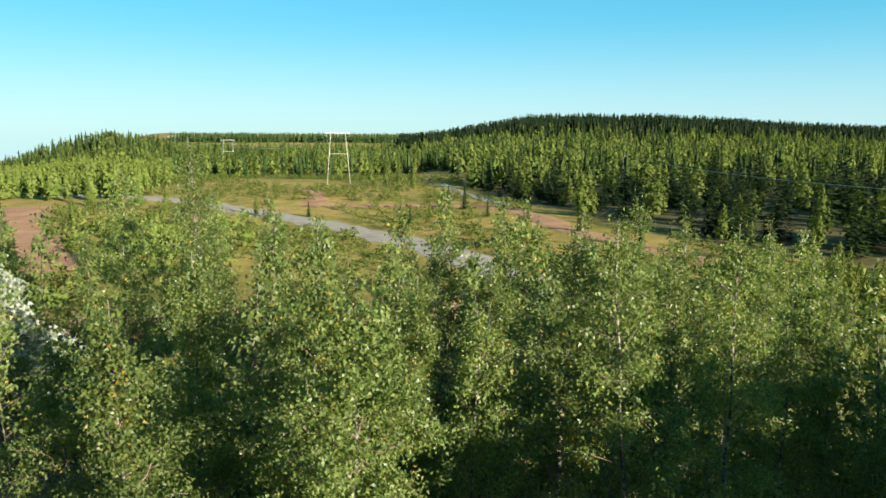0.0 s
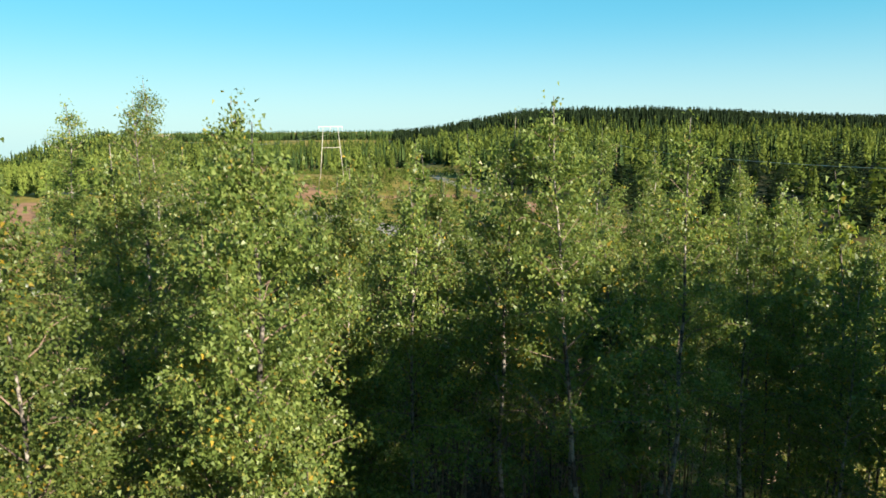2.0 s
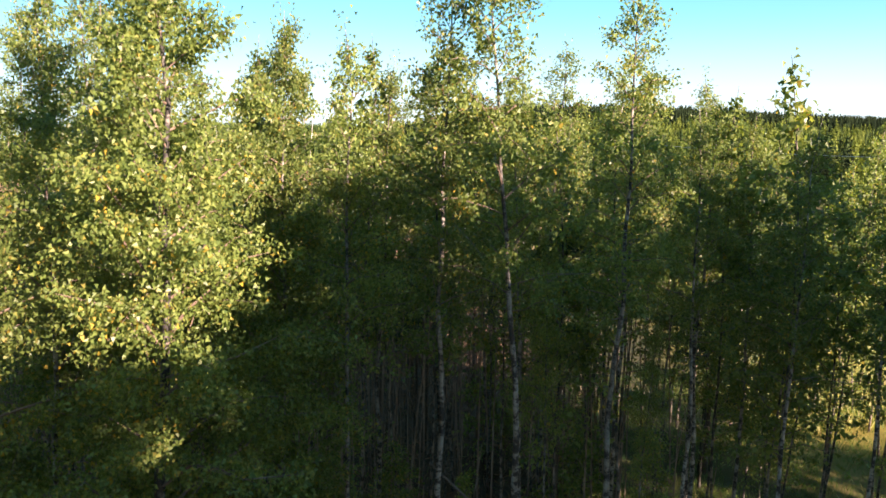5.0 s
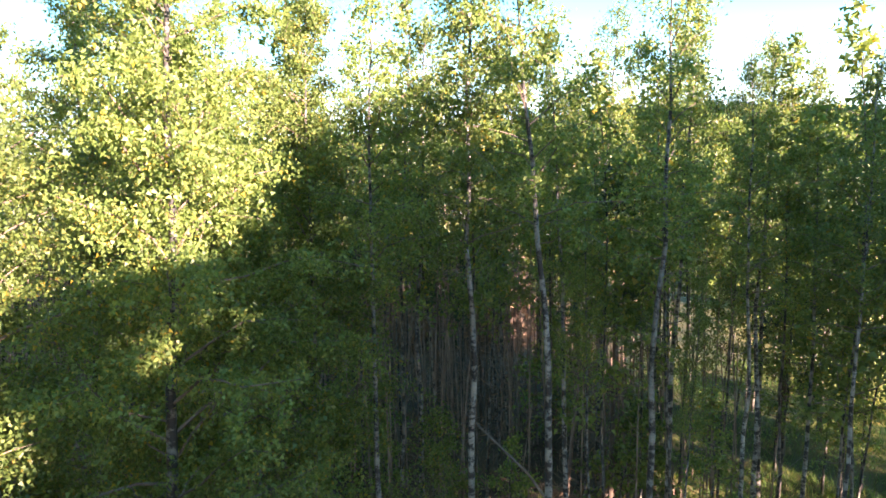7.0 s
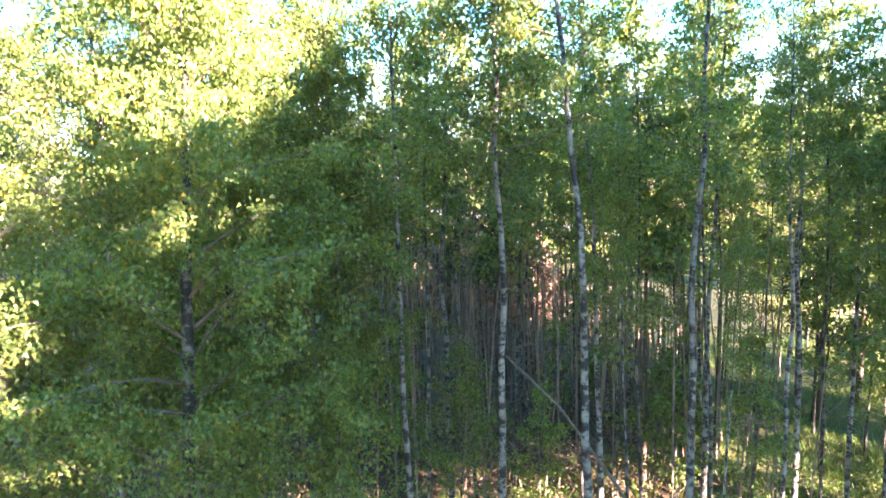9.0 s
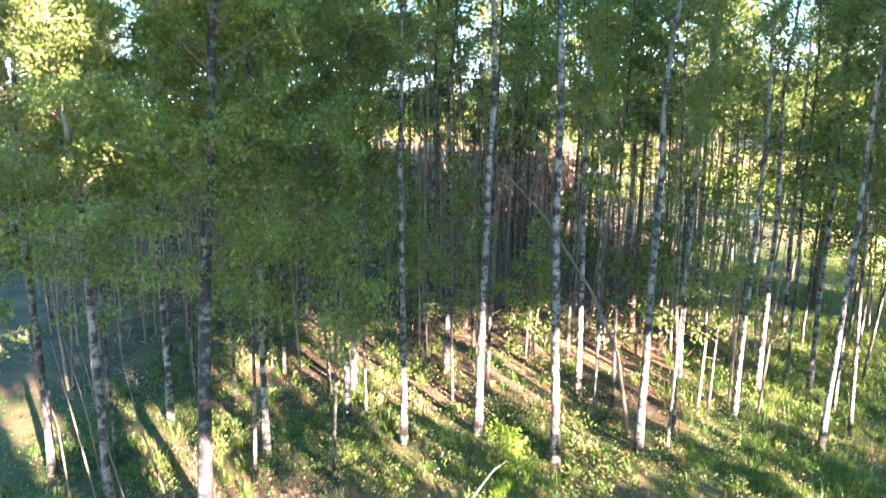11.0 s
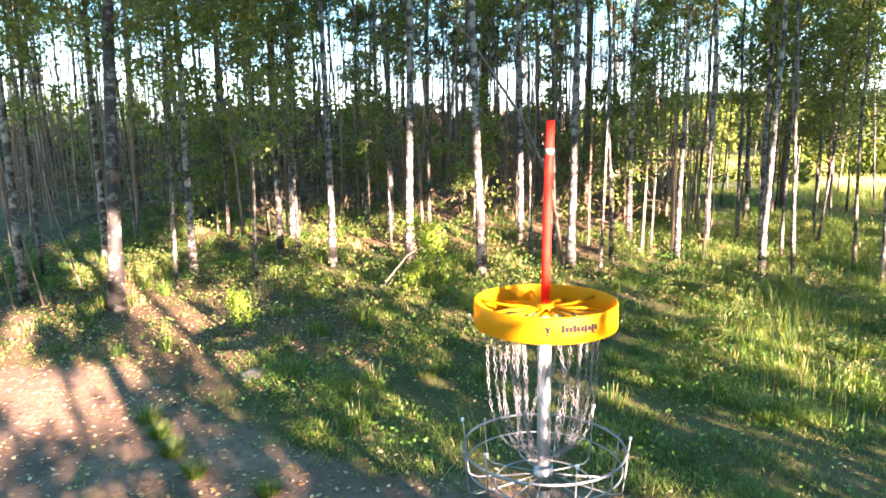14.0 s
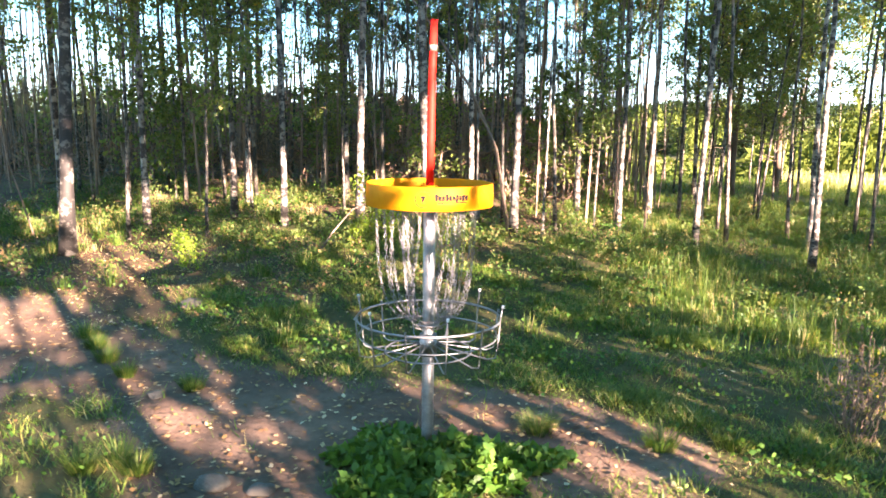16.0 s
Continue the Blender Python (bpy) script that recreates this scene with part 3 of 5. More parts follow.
rng = np.random.default_rng(5)
spots = [(-5.97, 14.0), (-7.1, 11.75), (4.92, 11.0), (-1.0, 5.9), (-0.1, 5.5), (1.0, 5.9), (-1.9, 5.5), (3.4, 6.4), (2.5, 7.1), (-2.7, 6.3), (0.5, 6.6)]


def free_spot(x0, x1, y0, y1, gap, ok):
    for _ in range(400):
        x, y = rng.uniform(x0, x1), rng.uniform(y0, y1)
        if ok(x, y) and all(math.hypot(x - a, y - b) > gap for a, b in spots):
            spots.append((x, y))
            return x, y
    return None


def in_grove(x, y):
    return -4.2 - 0.75 * (y - 3.9) < x < 2.9 + 0.2 * y


for i in range(86):
    p = free_spot(-14, 8, 6.6, 18, 0.65, in_grove)
    if p:
        plant("birch_tree", THIN, i % 4, p[0], p[1], rng.uniform(6.8, 8.9), rng.uniform(0, 360), GROVE_OR_SHADING, "birches", 1, (rng.normal(0, 2.2), rng.normal(0, 2.2)))
for i in range(46):
    p = free_spot(2.6, 15, 5.5, 18, 0.8, lambda x, y: 3.2 < x < 3.0 + 0.85 * y)
    if p:
        plant("birch_tree", THIN, (3, 0, 3, 2)[i % 4], p[0], p[1], rng.uniform(6.3, 8.2), rng.uniform(0, 360), GROVE_OR_SHADING, "birches", 1, (rng.normal(0, 3), rng.normal(0, 3)))
for i, (x, y, h) in enumerate([(-4.4, 6.9, 4.4), (-2.5, 6.3, 4.0), (-1.4, 7.1, 3.5), (2.2, 7.2, 3.6), (5.4, 9.3, 3.8), (6.3, 10.6, 3.8), (7.4, 12.2, 4.2), (5.2, 13.2, 4.0), (6.8, 15.2, 4.4), (4.0, 15.5, 4.2), (3.3, 12.3, 3.6), (5.0, 10.4, 5.0), (6.9, 10.9, 5.2), (8.4, 11.4, 5.2), (5.8, 12.0, 5.2)]):
    spots.append((x, y))
    plant("birch_tree", YOUNG, i % 2, x, y, h, i * 73, LOWER, "birches")
plant("willow_tree", WILLOW, 0, -9.2, 12.4, 7.6, 0, "silvery grey-leaved willow behind the birches", "willows")
for i in range(16):
    p = free_spot(-11, 9, 7.5, 14, 0.35, lambda x, y: -3.5 - 0.7 * (y - 4) < x < 2.6 + 0.15 * y)
    if p:
        plant("birch_sapling", BUSH, i % 2, p[0], p[1], rng.uniform(1.2, 2.9), rng.uniform(0, 360), "leafy birch sapling, in the undergrowth or in the unseen shading row", "birch saplings")
plant("shrub", SHRUB, 0, -0.62, 5.0, 0.72, 20, "small bright yellow-green shrub in the grass", "shrubs")
plant("shrub", SHRUB, 0, -2.3, 3.4, 0.4, 80, "small bright yellow-green shrub in the grass", "shrubs")
plant("shrub", SHRUB, 0, -0.9, 4.6, 0.35, 140, "small bright yellow-green shrub in the grass", "shrubs")


# unseen birches: a sunny-side row known by its shade, rear ones added against skylight
SCREEN = [birch_meshes(61, 10.0, 5.7, 1.7, 7000, 0.19, 0.0, 48, 0.12, trunk_r=0.085, split=True, corners=3), birch_meshes(62, 10.4, 5.5, 1.6, 7000, 0.19, 0.01, 48, 0.12, trunk_r=0.075, split=True, corners=3), birch_meshes(63, 10.0, 5.9, 1.35, 4200, 0.19, 0.0, 34, 0.05, trunk_r=0.07, split=True, corners=3)]
for i, (x, y, h) in enumerate([(3.1, -6.0, 9.5), (4.4, -6.6, 9.8), (5.6, -6.4, 10.4), (6.7, -5.6, 11.2), (7.9, -5.3, 11.6), (9.0, -4.7, 11.7), (10.2, -4.4, 11.7), (11.4, -4.4, 11.6), (12.6, -3.8, 11.4),
                               (13.9, -3.2, 11.0), (15.2, -2.8, 10.4), (17.0, -2.0, 9.8), (7.2, -7.2, 11.6), (9.4, -6.4, 11.7), (12.0, -5.8, 11.6), (14.3, -5.2, 11.0), (1.9, -6.9, 8.9), (-13.0, -9.5, 11.0), (-11.0, -11.5, 11.6), (-9.0, -10.6, 11.2), (-7.0, -12.0, 12.0), (-5.0, -11.2, 11.4), (-3.2, -12.4, 12.0), (-1.6, -11.6, 11.6), (0.2, -13.0, 12.0), (-15.0, -7.5, 11.0)]):
    plant("birch_tree", SCREEN, 2 if x < 2.5 and y > -7 else i % 2, x, y, h, i * 67, "unseen broad birch with a dense crown, shading the clearing", "birches")
# unseen saplings added to break up the sunlight on the ground
for i, (x, y, h) in enumerate([(1.3, -6.6, 2.0), (2.3, -6.4, 2.6), (3.9, -6.3, 3.6), (4.5, -5.9, 4.3), (5.2, -5.7, 3.6), (6.0, -5.2, 4.5), (7.6, -5.0, 4.5), (9.4, -4.0, 4.6), (10.5, -3.6, 3.7), (11.7, -3.3, 4.6), (13.0, -2.6, 4.9), (14.6, -2.0, 5.4), (16.0, -1.6, 5.6), (17.4, -0.8, 5.8), (2.2, -7.4, 4.3), (18.6, -0.4, 6.1), (19.9, 0.3, 6.3)]):
    plant("birch_sapling", BUSH, i % 2, x, y, h, i * 51, "leafy birch sapling, in the undergrowth or in the unseen shading row", "birch saplings", 1.45)


# two small birches added out of view to shade the left trunks
for i, (x, y, h) in enumerate([(3.0, -6.6, 5.6), (2.2, -6.8, 4.6)]):
    plant("birch_tree", SCREEN, 2, x, y, h, i * 77, GROVE_OR_SHADING, "birches")


# ---- pines ----
def pine_meshes(seed, h, base, leaves):
    g = np.random.default_rng(seed)
    zs = np.linspace(0, h, 9)
    tr = np.column_stack([np.cumsum(g.normal(0, 0.02, (9, 2)), 0), zs - 0.1 * (zs == 0)])
    tv, tf = tube(tr, 0.05 * (1 - zs / h) + 0.008, 7)
    pieces, cen = [], []
    for i in range(60):
        z = g.uniform(0.5, h * 0.97)
        az = g.uniform(0, 6.28)
        ln = (0.45 if z < base else 0.75 * (1 - (z - base) / (h - base)) + 0.2) * g.uniform(0.5, 1.2)
        p0 = np.array([np.interp(z, zs, tr[:, 0]), np.interp(z, zs, tr[:, 1]), z])
        e = p0 + ln * np.array([math.cos(az), math.sin(az), g.uniform(-0.15, 0.35)])
        pieces.append(tube([p0, (p0 + e) / 2 + [0, 0, -0.03], e], [0.008, 0.006, 0.003], 3, False))
        if z > base:
            cen.append((p0, e - p0))
    pk = g.integers(0, len(cen), leaves)
    C = np.array([c[0] for c in cen])[pk] + np.array([c[1] for c in cen])[pk] * g.uniform(0.3, 1.1, (leaves, 1)) + g.normal(0, 0.06, (leaves, 3))
    lv, lf = leaf_quads(C, 0.13, g, -0.3, 0.22)
    bv, bf = join(pieces)
    return raw_mesh("trunk", tv, tf, PINE_BARK, True), raw_mesh("crown", lv, lf, PINE_NEEDLE), raw_mesh("branchwork", bv, bf, TWIG)


PINE = [pine_meshes(51, 6.4, 3.6, 2600), pine_meshes(52, 5.2, 2.6, 2400), pine_meshes(53, 4.4, 1.0, 3200)]
for i in range(22):
    p = free_spot(-6, 4.0, 9.5, 20, 0.35, in_grove)
    if p:
        plant("pine_tree", PINE, i % 2, p[0], p[1], rng.uniform(4.5, 6.6), rng.uniform(0, 360), "slim pine with brown bark and dead lower twigs", "pines")
for x, y, h in ((6.3, 12.6, 6.3), (7.6, 13.4, 5.6)):
    plant("pine_tree", PINE, 2, x, y, h, 40 * x, "dark dense young pine beside the clearing", "pines")

# dead brush between the trunks
n = 36000
bx, by = rng.uniform(-12, 11, n), rng.uniform(9, 25, n)
keep = np.array([in_grove(a, b) and a < 2.2 + 0.1 * b for a, b in zip(bx, by)])
bx, by = bx[keep], by[keep]
top = 0.9 + 1.6 * smooth_step(by, 10, 15) * (0.75 + 0.35 * np.sin(bx * 0.6 + 1))
C = np.column_stack([bx, by, height(bx, by) + top * rng.uniform(0, 1, len(bx)) ** 1.3])
v, f = leaf_quads(C, 0.30, rng, -0.3, 0.07)
BRUSH = leaf_mat("dead_brush", [(0.0, (0.085, 0.052, 0.038)), (0.6, (0.165, 0.10, 0.068)), (1.0, (0.27, 0.16, 0.095))], 0.2, 0.9)
tagged(new("brushwood", raw_mesh("brushwood", v, f, BRUSH)), "brown dead twigs and bracken between the trunks", "brushwood", kind="stuff")


# bare young stems in the depth of the grove
pieces = []
for i in range(520):
    x, y = rng.uniform(-12, 9), 7.2 + 12 * rng.uniform(0, 1) ** 0.8
    if not in_grove(x + 0.9, y):
        continue
    h, z0 = rng.uniform(2.5, 6.5), float(height(x, y))
    lx, ly = rng.normal(0, 0.05, 2) * h
    line = np.array([(x, y, z0 - 0.05), (x + lx * 0.3, y + ly * 0.4, z0 + h * 0.4), (x + lx, y + ly, z0 + h)])
    pieces.append(tube(line, [rng.uniform(0.014, 0.03), 0.014, 0.004], 5, False))
    for k in range(9):
        t = rng.uniform(0.15, 0.95)
        q = np.array([np.interp(t, [0, 0.4, 1], line[:, c]) for c in range(3)])
        a, ln = rng.uniform(0, 6.28), rng.uniform(0.15, 0.55)
        pieces.append(tube([q, q + ln * np.array([math.cos(a), math.sin(a), rng.uniform(-0.1, 0.7)])], [0.005, 0.002], 3, False))
STEM_BARK = simple("brown_stem_bark", (0.065, 0.042, 0.032), (0.27, 0.18, 0.125), 6, 0.9, 0, 0.5, 0.01, (1, 1, 0.4))
tagged(new("bare_stems", raw_mesh("bare_stems", *join(pieces), STEM_BARK)), "thin bare brown stems with dead twigs crowded in the grove", "stems", kind="stuff")


# ---- the basket ----
def lathe(profile, sides=40, closed=False):
    ang = np.arange(sides) * 2 * np.pi / sides
    pr = np.array(profile, float)
    v = np.stack([pr[:, 0][:, None] * np.cos(ang), pr[:, 0][:, None] * np.sin(ang), np.repeat(pr[:, 1][:, None], sides, 1)], -1).reshape(-1, 3)
    k = len(pr)
    rows = k if closed else k - 1
    f = [(i * sides + j, i * sides + (j + 1) % sides, ((i + 1) % k) * sides + (j + 1) % sides, ((i + 1) % k) * sides + j) for i in range(rows) for j in range(sides)]
    return v, f


def ring(r, z, rad, sides=48):
    return lathe([(r + rad * math.cos(a), z + rad * math.sin(a)) for a in np.arange(6) * math.pi / 3], sides, True)


basket = tagged(new("disc_golf_basket"), "yellow-banded disc golf basket with hanging chains and red flag pole", "disc golf basket")
ZT = 1.30
v, f = lathe([(0.0275, -0.1), (0.0275, 1.25), (0.02, 1.26)], 20)
part("pole", raw_mesh("pole", v, f, GALV, True), basket, "galvanised steel pole")
v, f = lathe([(0.282, ZT - 0.10), (0.2835, ZT - 0.098), (0.2835, ZT - 0.003), (0.281, ZT), (0.277, ZT), (0.2755, ZT - 0.003), (0.2755, ZT - 0.097), (0.277, ZT - 0.10)], 72, True)
band = part("band", raw_mesh("band", v, f, YELLOW, True), basket, "yellow plastic sheet band")
v, f = lathe([(0.026, ZT - 0.06), (0.036, ZT - 0.06), (0.036, ZT - 0.02), (0.03, ZT - 0.012), (0.024, ZT - 0.012)], 20)
part("hub", raw_mesh("hub", v, f, YELLOW, True), basket, "yellow hub collar")
for i in range(12):
    a = i * math.pi / 6 + 0.12
    d = np.array([math.cos(a), math.sin(a), 0])
    v, f = tube([d * 0.03 + [0, 0, ZT - 0.035], d * 0.15 + [0, 0, ZT - 0.04], d * 0.277 + [0, 0, ZT - 0.03 if i % 2 else ZT - 0.065]], [0.0065, 0.0055, 0.0055], 6)
    part("spoke", raw_mesh("spoke", v, f, YELLOW, True), basket)
flag_pts = [(0, 0, 1.27), (0.002, 0, 1.5), (0.006, 0, 1.8), (0.012, 0, 2.0)]
v, f = tube(flag_pts, [0.018, 0.018, 0.017, 0.0165], 18)
flag = part("flag_pole", raw_mesh("flag_pole", v, f, RED, True), basket, "red plastic flag pole")
v, f = tube([(0.0085, 0, 1.868), (0.0092, 0, 1.893)], [0.0182, 0.0182], 18)
part("tape_ring", raw_mesh("tape_ring", v, f, TAPE, True), flag, "worn grey tape")


def link_mesh():
    """A chain link, long in z."""
    k, s = 12, 5
    path = [(0.0055 * math.cos(a), 0, 0.0115 * math.sin(a) + (0.004 if math.sin(a) > 0 else -0.004)) for a in np.arange(k) * 2 * math.pi / k]
    pts = np.array(path)
    vs = []
    for i in range(k):
        t = pts[(i + 1) % k] - pts[i - 1]
        t /= np.linalg.norm(t)
        nn = np.cross(t, [0, 1, 0])
        for j in range(s):
            b = j * 2 * math.pi / s
            vs.append(pts[i] + 0.0014 * (math.cos(b) * nn + math.sin(b) * np.array([0, 1, 0])))
    fs = [(i * s + j, i * s + (j + 1) % s, ((i + 1) % k) * s + (j + 1) % s, ((i + 1) % k) * s + j) for i in range(k) for j in range(s)]
    return np.array(vs), fs


LINK = link_mesh()


def chain(points):
    pts = np.asarray(points, float)
    seg = np.linalg.norm(np.diff(pts, axis=0), axis=1)
    s = np.concatenate([[0], np.cumsum(seg)])
    out = []
    k = int(s[-1] / 0.0245)
    for i in range(k):
        a = np.array([np.interp((i + 0.5) * 0.0245, s, pts[:, j]) for j in range(3)])
        b = np.array([np.interp((i + 0.6) * 0.0245, s, pts[:, j]) for j in range(3)])
        rot = Vector(b - a).to_track_quat('Z', 'Y').to_matrix() @ Euler((0, 0, (i % 2) * 1.57 + 0.4)).to_matrix()
        out.append((LINK[0] @ np.array(rot).T + a, LINK[1]))
    return join(out)


sway = np.random.default_rng(17)
for r0, n, zb, r1, ph in ((0.25, 18, 0.67, 0.05, 0.0), (0.15, 10, 0.63, 0.038, 0.3)):
    for i in range(n):
        a = ph + i * 2 * math.pi / n + sway.normal(0, 0.05)
        t = np.linspace(0, 1, 24)
        rr = r1 + (r0 * sway.uniform(0.72, 1.02) - r1) * (1 - t ** 3.4) * (1 - sway.uniform(0.1, 0.3) * t)
        zz = (ZT - 0.09) + (zb - ZT + 0.09) * np.sin(t * math.pi / 2) ** 0.96
        turn = a + sway.normal(0, 0.16) * np.sin(t * math.pi) + sway.normal(0, 0.05) * np.sin(t * 9)
        v, f = chain(np.column_stack([np.cos(turn) * rr, np.sin(turn) * rr, zz]))
        part("chain", raw_mesh("chain", v, f, CHAIN, True), basket, "zinc-plated chain")
v, f = ring(0.045, 0.645, 0.006, 24)
part("chain_ring", raw_mesh("chain_ring", v, f, GALV, True), basket)
v, f = lathe([(0.027, 0.50), (0.040, 0.50), (0.040, 0.60), (0.027, 0.60)], 20)
part("lower_collar", raw_mesh("lower_collar", v, f, GALV, True), basket, "galvanised collar")
for r, z, q, nm in ((0.33, 0.68, 0.0055, "rim"), (0.318, 0.60, 0.0038, "cage_ring"), (0.20, 0.522, 0.0038, "cage_ring")):
    v, f = ring(r, z, q)
    part(nm, raw_mesh(nm, v, f, GALV, True), basket)
for i in range(12):
    a = i * math.pi / 6 + 0.26
    d = np.array([math.cos(a), math.sin(a), 0])
    hi = 0.755 if i % 2 else 0.685
    v, f = tube([d * 0.345 + [0, 0, hi], d * 0.337 + [0, 0, 0.70], d * 0.330 + [0, 0, 0.60], d * 0.318 + [0, 0, 0.515], d * 0.28 + [0, 0, 0.505], d * 0.15 + [0, 0, 0.53], d * 0.035 + [0, 0, 0.555]], [0.0038] * 7, 6)
    wire = part("cage_wire", raw_mesh("cage_wire", v, f, GALV, True), basket)
    if i % 2:
        c = d * 0.345 + [0, 0, hi]
        v, f = tube([c - [0, 0, 0.007], c + [0, 0, 0.007]], [0.0065, 0.0065], 8)
        part("end_cap", raw_mesh("end_cap", v, f, SILVER, True), wire, "pale plastic end cap")


def on_band(u, z, w, h, r=0.2845):
    """A patch printed on the band, u metres along it from the front."""
    k = max(2, int(w / 0.006))
    aa = -math.pi / 2 + (u + np.linspace(-w / 2, w / 2, k)) / r
    v = [(r * math.cos(a), r * math.sin(a), zz) for a in aa for zz in (z - h / 2, z + h / 2)]
    f = [(2 * i, 2 * i + 2, 2 * i + 3, 2 * i + 1) for i in range(k - 1)]
    return np.array(v), f


U0 = -0.02
for u, z, w, h, m, nm in ((U0, ZT - 0.040, 0.020, 0.010, INK, "mark"), (U0, ZT - 0.052, 0.012, 0.014, INK, "mark"), (U0, ZT - 0.064, 0.018, 0.006, INK, "mark"),
                          (U0 + 0.122, ZT - 0.064, 0.13, 0.005, INK, "print_bar"), (U0 + 0.10, ZT - 0.070, 0.085, 0.003, ORANGE_INK, "print_bar")):
    v, f = on_band(u, z, w, h)
    part(nm, raw_mesh(nm, v, f, m), band, "dark printed mark")
for i in range(10):
    w = 0.0132
    v, f = on_band(U0 + 0.055 + i * 0.0148, ZT - 0.045 + (0.003 if i in (0, 3) else 0), w, 0.030 if i in (0, 3, 6, 8) else 0.022)
    part("print_bar", raw_mesh("print_bar", v, f, INK), band, "dark printed bar")
v, f = join([on_band(U0 + 0.033 * math.cos(a), ZT - 0.05 + 0.033 * math.sin(a), 0.006, 0.004, 0.2842) for a in np.arange(34) * 0.14 + 0.5])
part("mark", raw_mesh("mark", v, f, INK), band, "dark printed arc")


# ---- near ground cover ----
def cover(n, x0, x1, y0, y1, dens):
    x, y = rng.uniform(x0, x1, n), rng.uniform(y0, y1, n)
    k = rng.uniform(0, 1, n) < dens(x, y)
    return x[k], y[k]


def lush(x, y):
    patch = 0.45 + 0.35 * np.sin(x * 1.7 + 0.6 * y) * np.cos(y * 1.3 - 0.5 * x) + 0.3 * np.sin(x * 4.1 + y * 3.3) + 0.3 * np.sin(x * 9.7 - 2.1 * y + 1.5 * np.sin(3 * y)) * np.sin(y * 10.9 + 2.3 * x)
    return np.clip(patch, 0.08, 1) * (1 - 0.97 * soil_mask(x, y)) * (1 - 0.75 * duff_mask(x, y))


x, y = np.concatenate([cover(420000, -6.5, 8, -3.2, 9, lush), cover(330000, -2.6, 5, -1.6, 6.2, lush)], 1)
n = len(x)
hgt = rng.uniform(0.025, 0.075, n) * (0.5 + 0.9 * (np.sin(x * 5.3 + 2 * y) * np.sin(y * 4.7 - x) > 0.1)) * (1 + 0.9 * smooth_step(x, 1.2, 3.5) * rng.uniform(0, 1, n)) * (0.6 + 0.6 * lush(x, y))
ln, az = rng.uniform(0.4, 1.7, n) * hgt, rng.uniform(0, 6.28, n)
z = height(x, y) - 0.005
wd = rng.uniform(0.002, 0.0045, n)
P = np.column_stack([x, y, z])
S = np.column_stack([-np.sin(az), np.cos(az), 0 * az]) * wd[:, None]
Tp = P + np.column_stack([np.cos(az) * ln, np.sin(az) * ln, hgt])
V = np.stack([P - S, P + S, Tp], 1).reshape(-1, 3)
tagged(new("grass", raw_mesh("grass", V, np.arange(3 * n).reshape(n, 3), GRASS)), "short lush grass over the clearing", "grass", kind="stuff")

x, y = cover(120000, -7, 8, -3.2, 9, lambda x, y: lush(x, y) * (0.35 + 0.65 * (np.sin(2.9 * x + 1.3 * y) * np.sin(3.4 * y - 0.9 * x + 1) > -0.15)) * (1 - np.clip(1.5 * soil_mask(x, y), 0, 1)))
C = np.column_stack([x, y, height(x, y) + rng.uniform(0.01, 0.12, len(x)) * (0.5 + 0.7 * (np.sin(4.1 * x + y) * np.sin(3.7 * y - x) > 0))])
v, f = leaf_quads(C, 0.030, rng, -0.3, 0.75)
tagged(new("ground_plants", raw_mesh("ground_plants", v, f, WEED_LEAF)), "low broad-leaved plants among the grass", "plants", kind="stuff")

# tall grass towards the open side
x, y = cover(22000, 1.6, 9, -0.6, 8, lambda x, y: (0.1 + 0.6 * (np.sin(x * 2.3 + y) * np.sin(1.7 * y - x) > 0.15)) * smooth_step(x + 0.3 * y, 1.8, 3.4))
n = len(x)
hgt, az = rng.uniform(0.12, 0.38, n), rng.uniform(0, 6.28, n)
ln = hgt * rng.uniform(0.1, 0.6, n)
P = np.column_stack([x, y, height(x, y)])
S = np.column_stack([-np.sin(az), np.cos(az), 0 * az]) * 0.002
M = P + np.column_stack([np.cos(az) * ln * 0.3, np.sin(az) * ln * 0.3, hgt * 0.6])
Tp = P + np.column_stack([np.cos(az) * ln, np.sin(az) * ln, hgt])
V = np.stack([P - S, P + S, M + S * 0.8, Tp, M - S * 0.8], 1).reshape(-1, 3)
I = np.arange(5 * n).reshape(n, 5)
tagged(new("tall_grass", raw_mesh("tall_grass", V, I[:, [0, 1, 2, 4]].tolist() + I[:, [2, 3, 4]].tolist(), GRASS)), "tall thin grass gone partly yellow", "grass", kind="stuff")

x, y = cover(64000, -7, 6, -3, 8, lambda x, y: 0.06 + 0.5 * soil_mask(x, y) + 0.75 * duff_mask(x, y))
C = np.column_stack([x, y, height(x, y) + 0.012])
n = len(C)
az = rng.uniform(0, 6.28, n)
D = np.column_stack([np.cos(az), np.sin(az), rng.normal(0, 0.22, n)])
S = np.column_stack([-np.sin(az), np.cos(az), rng.normal(0, 0.22, n)])
sz = rng.uniform(0.013, 0.032, (n, 1))
V = np.stack([C - D * sz * 0.6, C + S * sz * 0.45, C + D * sz * 0.7, C - S * sz * 0.45], 1)
V[:, :, 2] = np.maximum(V[:, :, 2], C[:, 2:3] - 0.006)
tagged(new("leaf_litter", raw_mesh("leaf_litter", V.reshape(-1, 3), np.arange(4 * n).reshape(n, 4), DEAD_LEAF)), "pale fallen birch leaves on the bare soil", "leaves", kind="stuff")

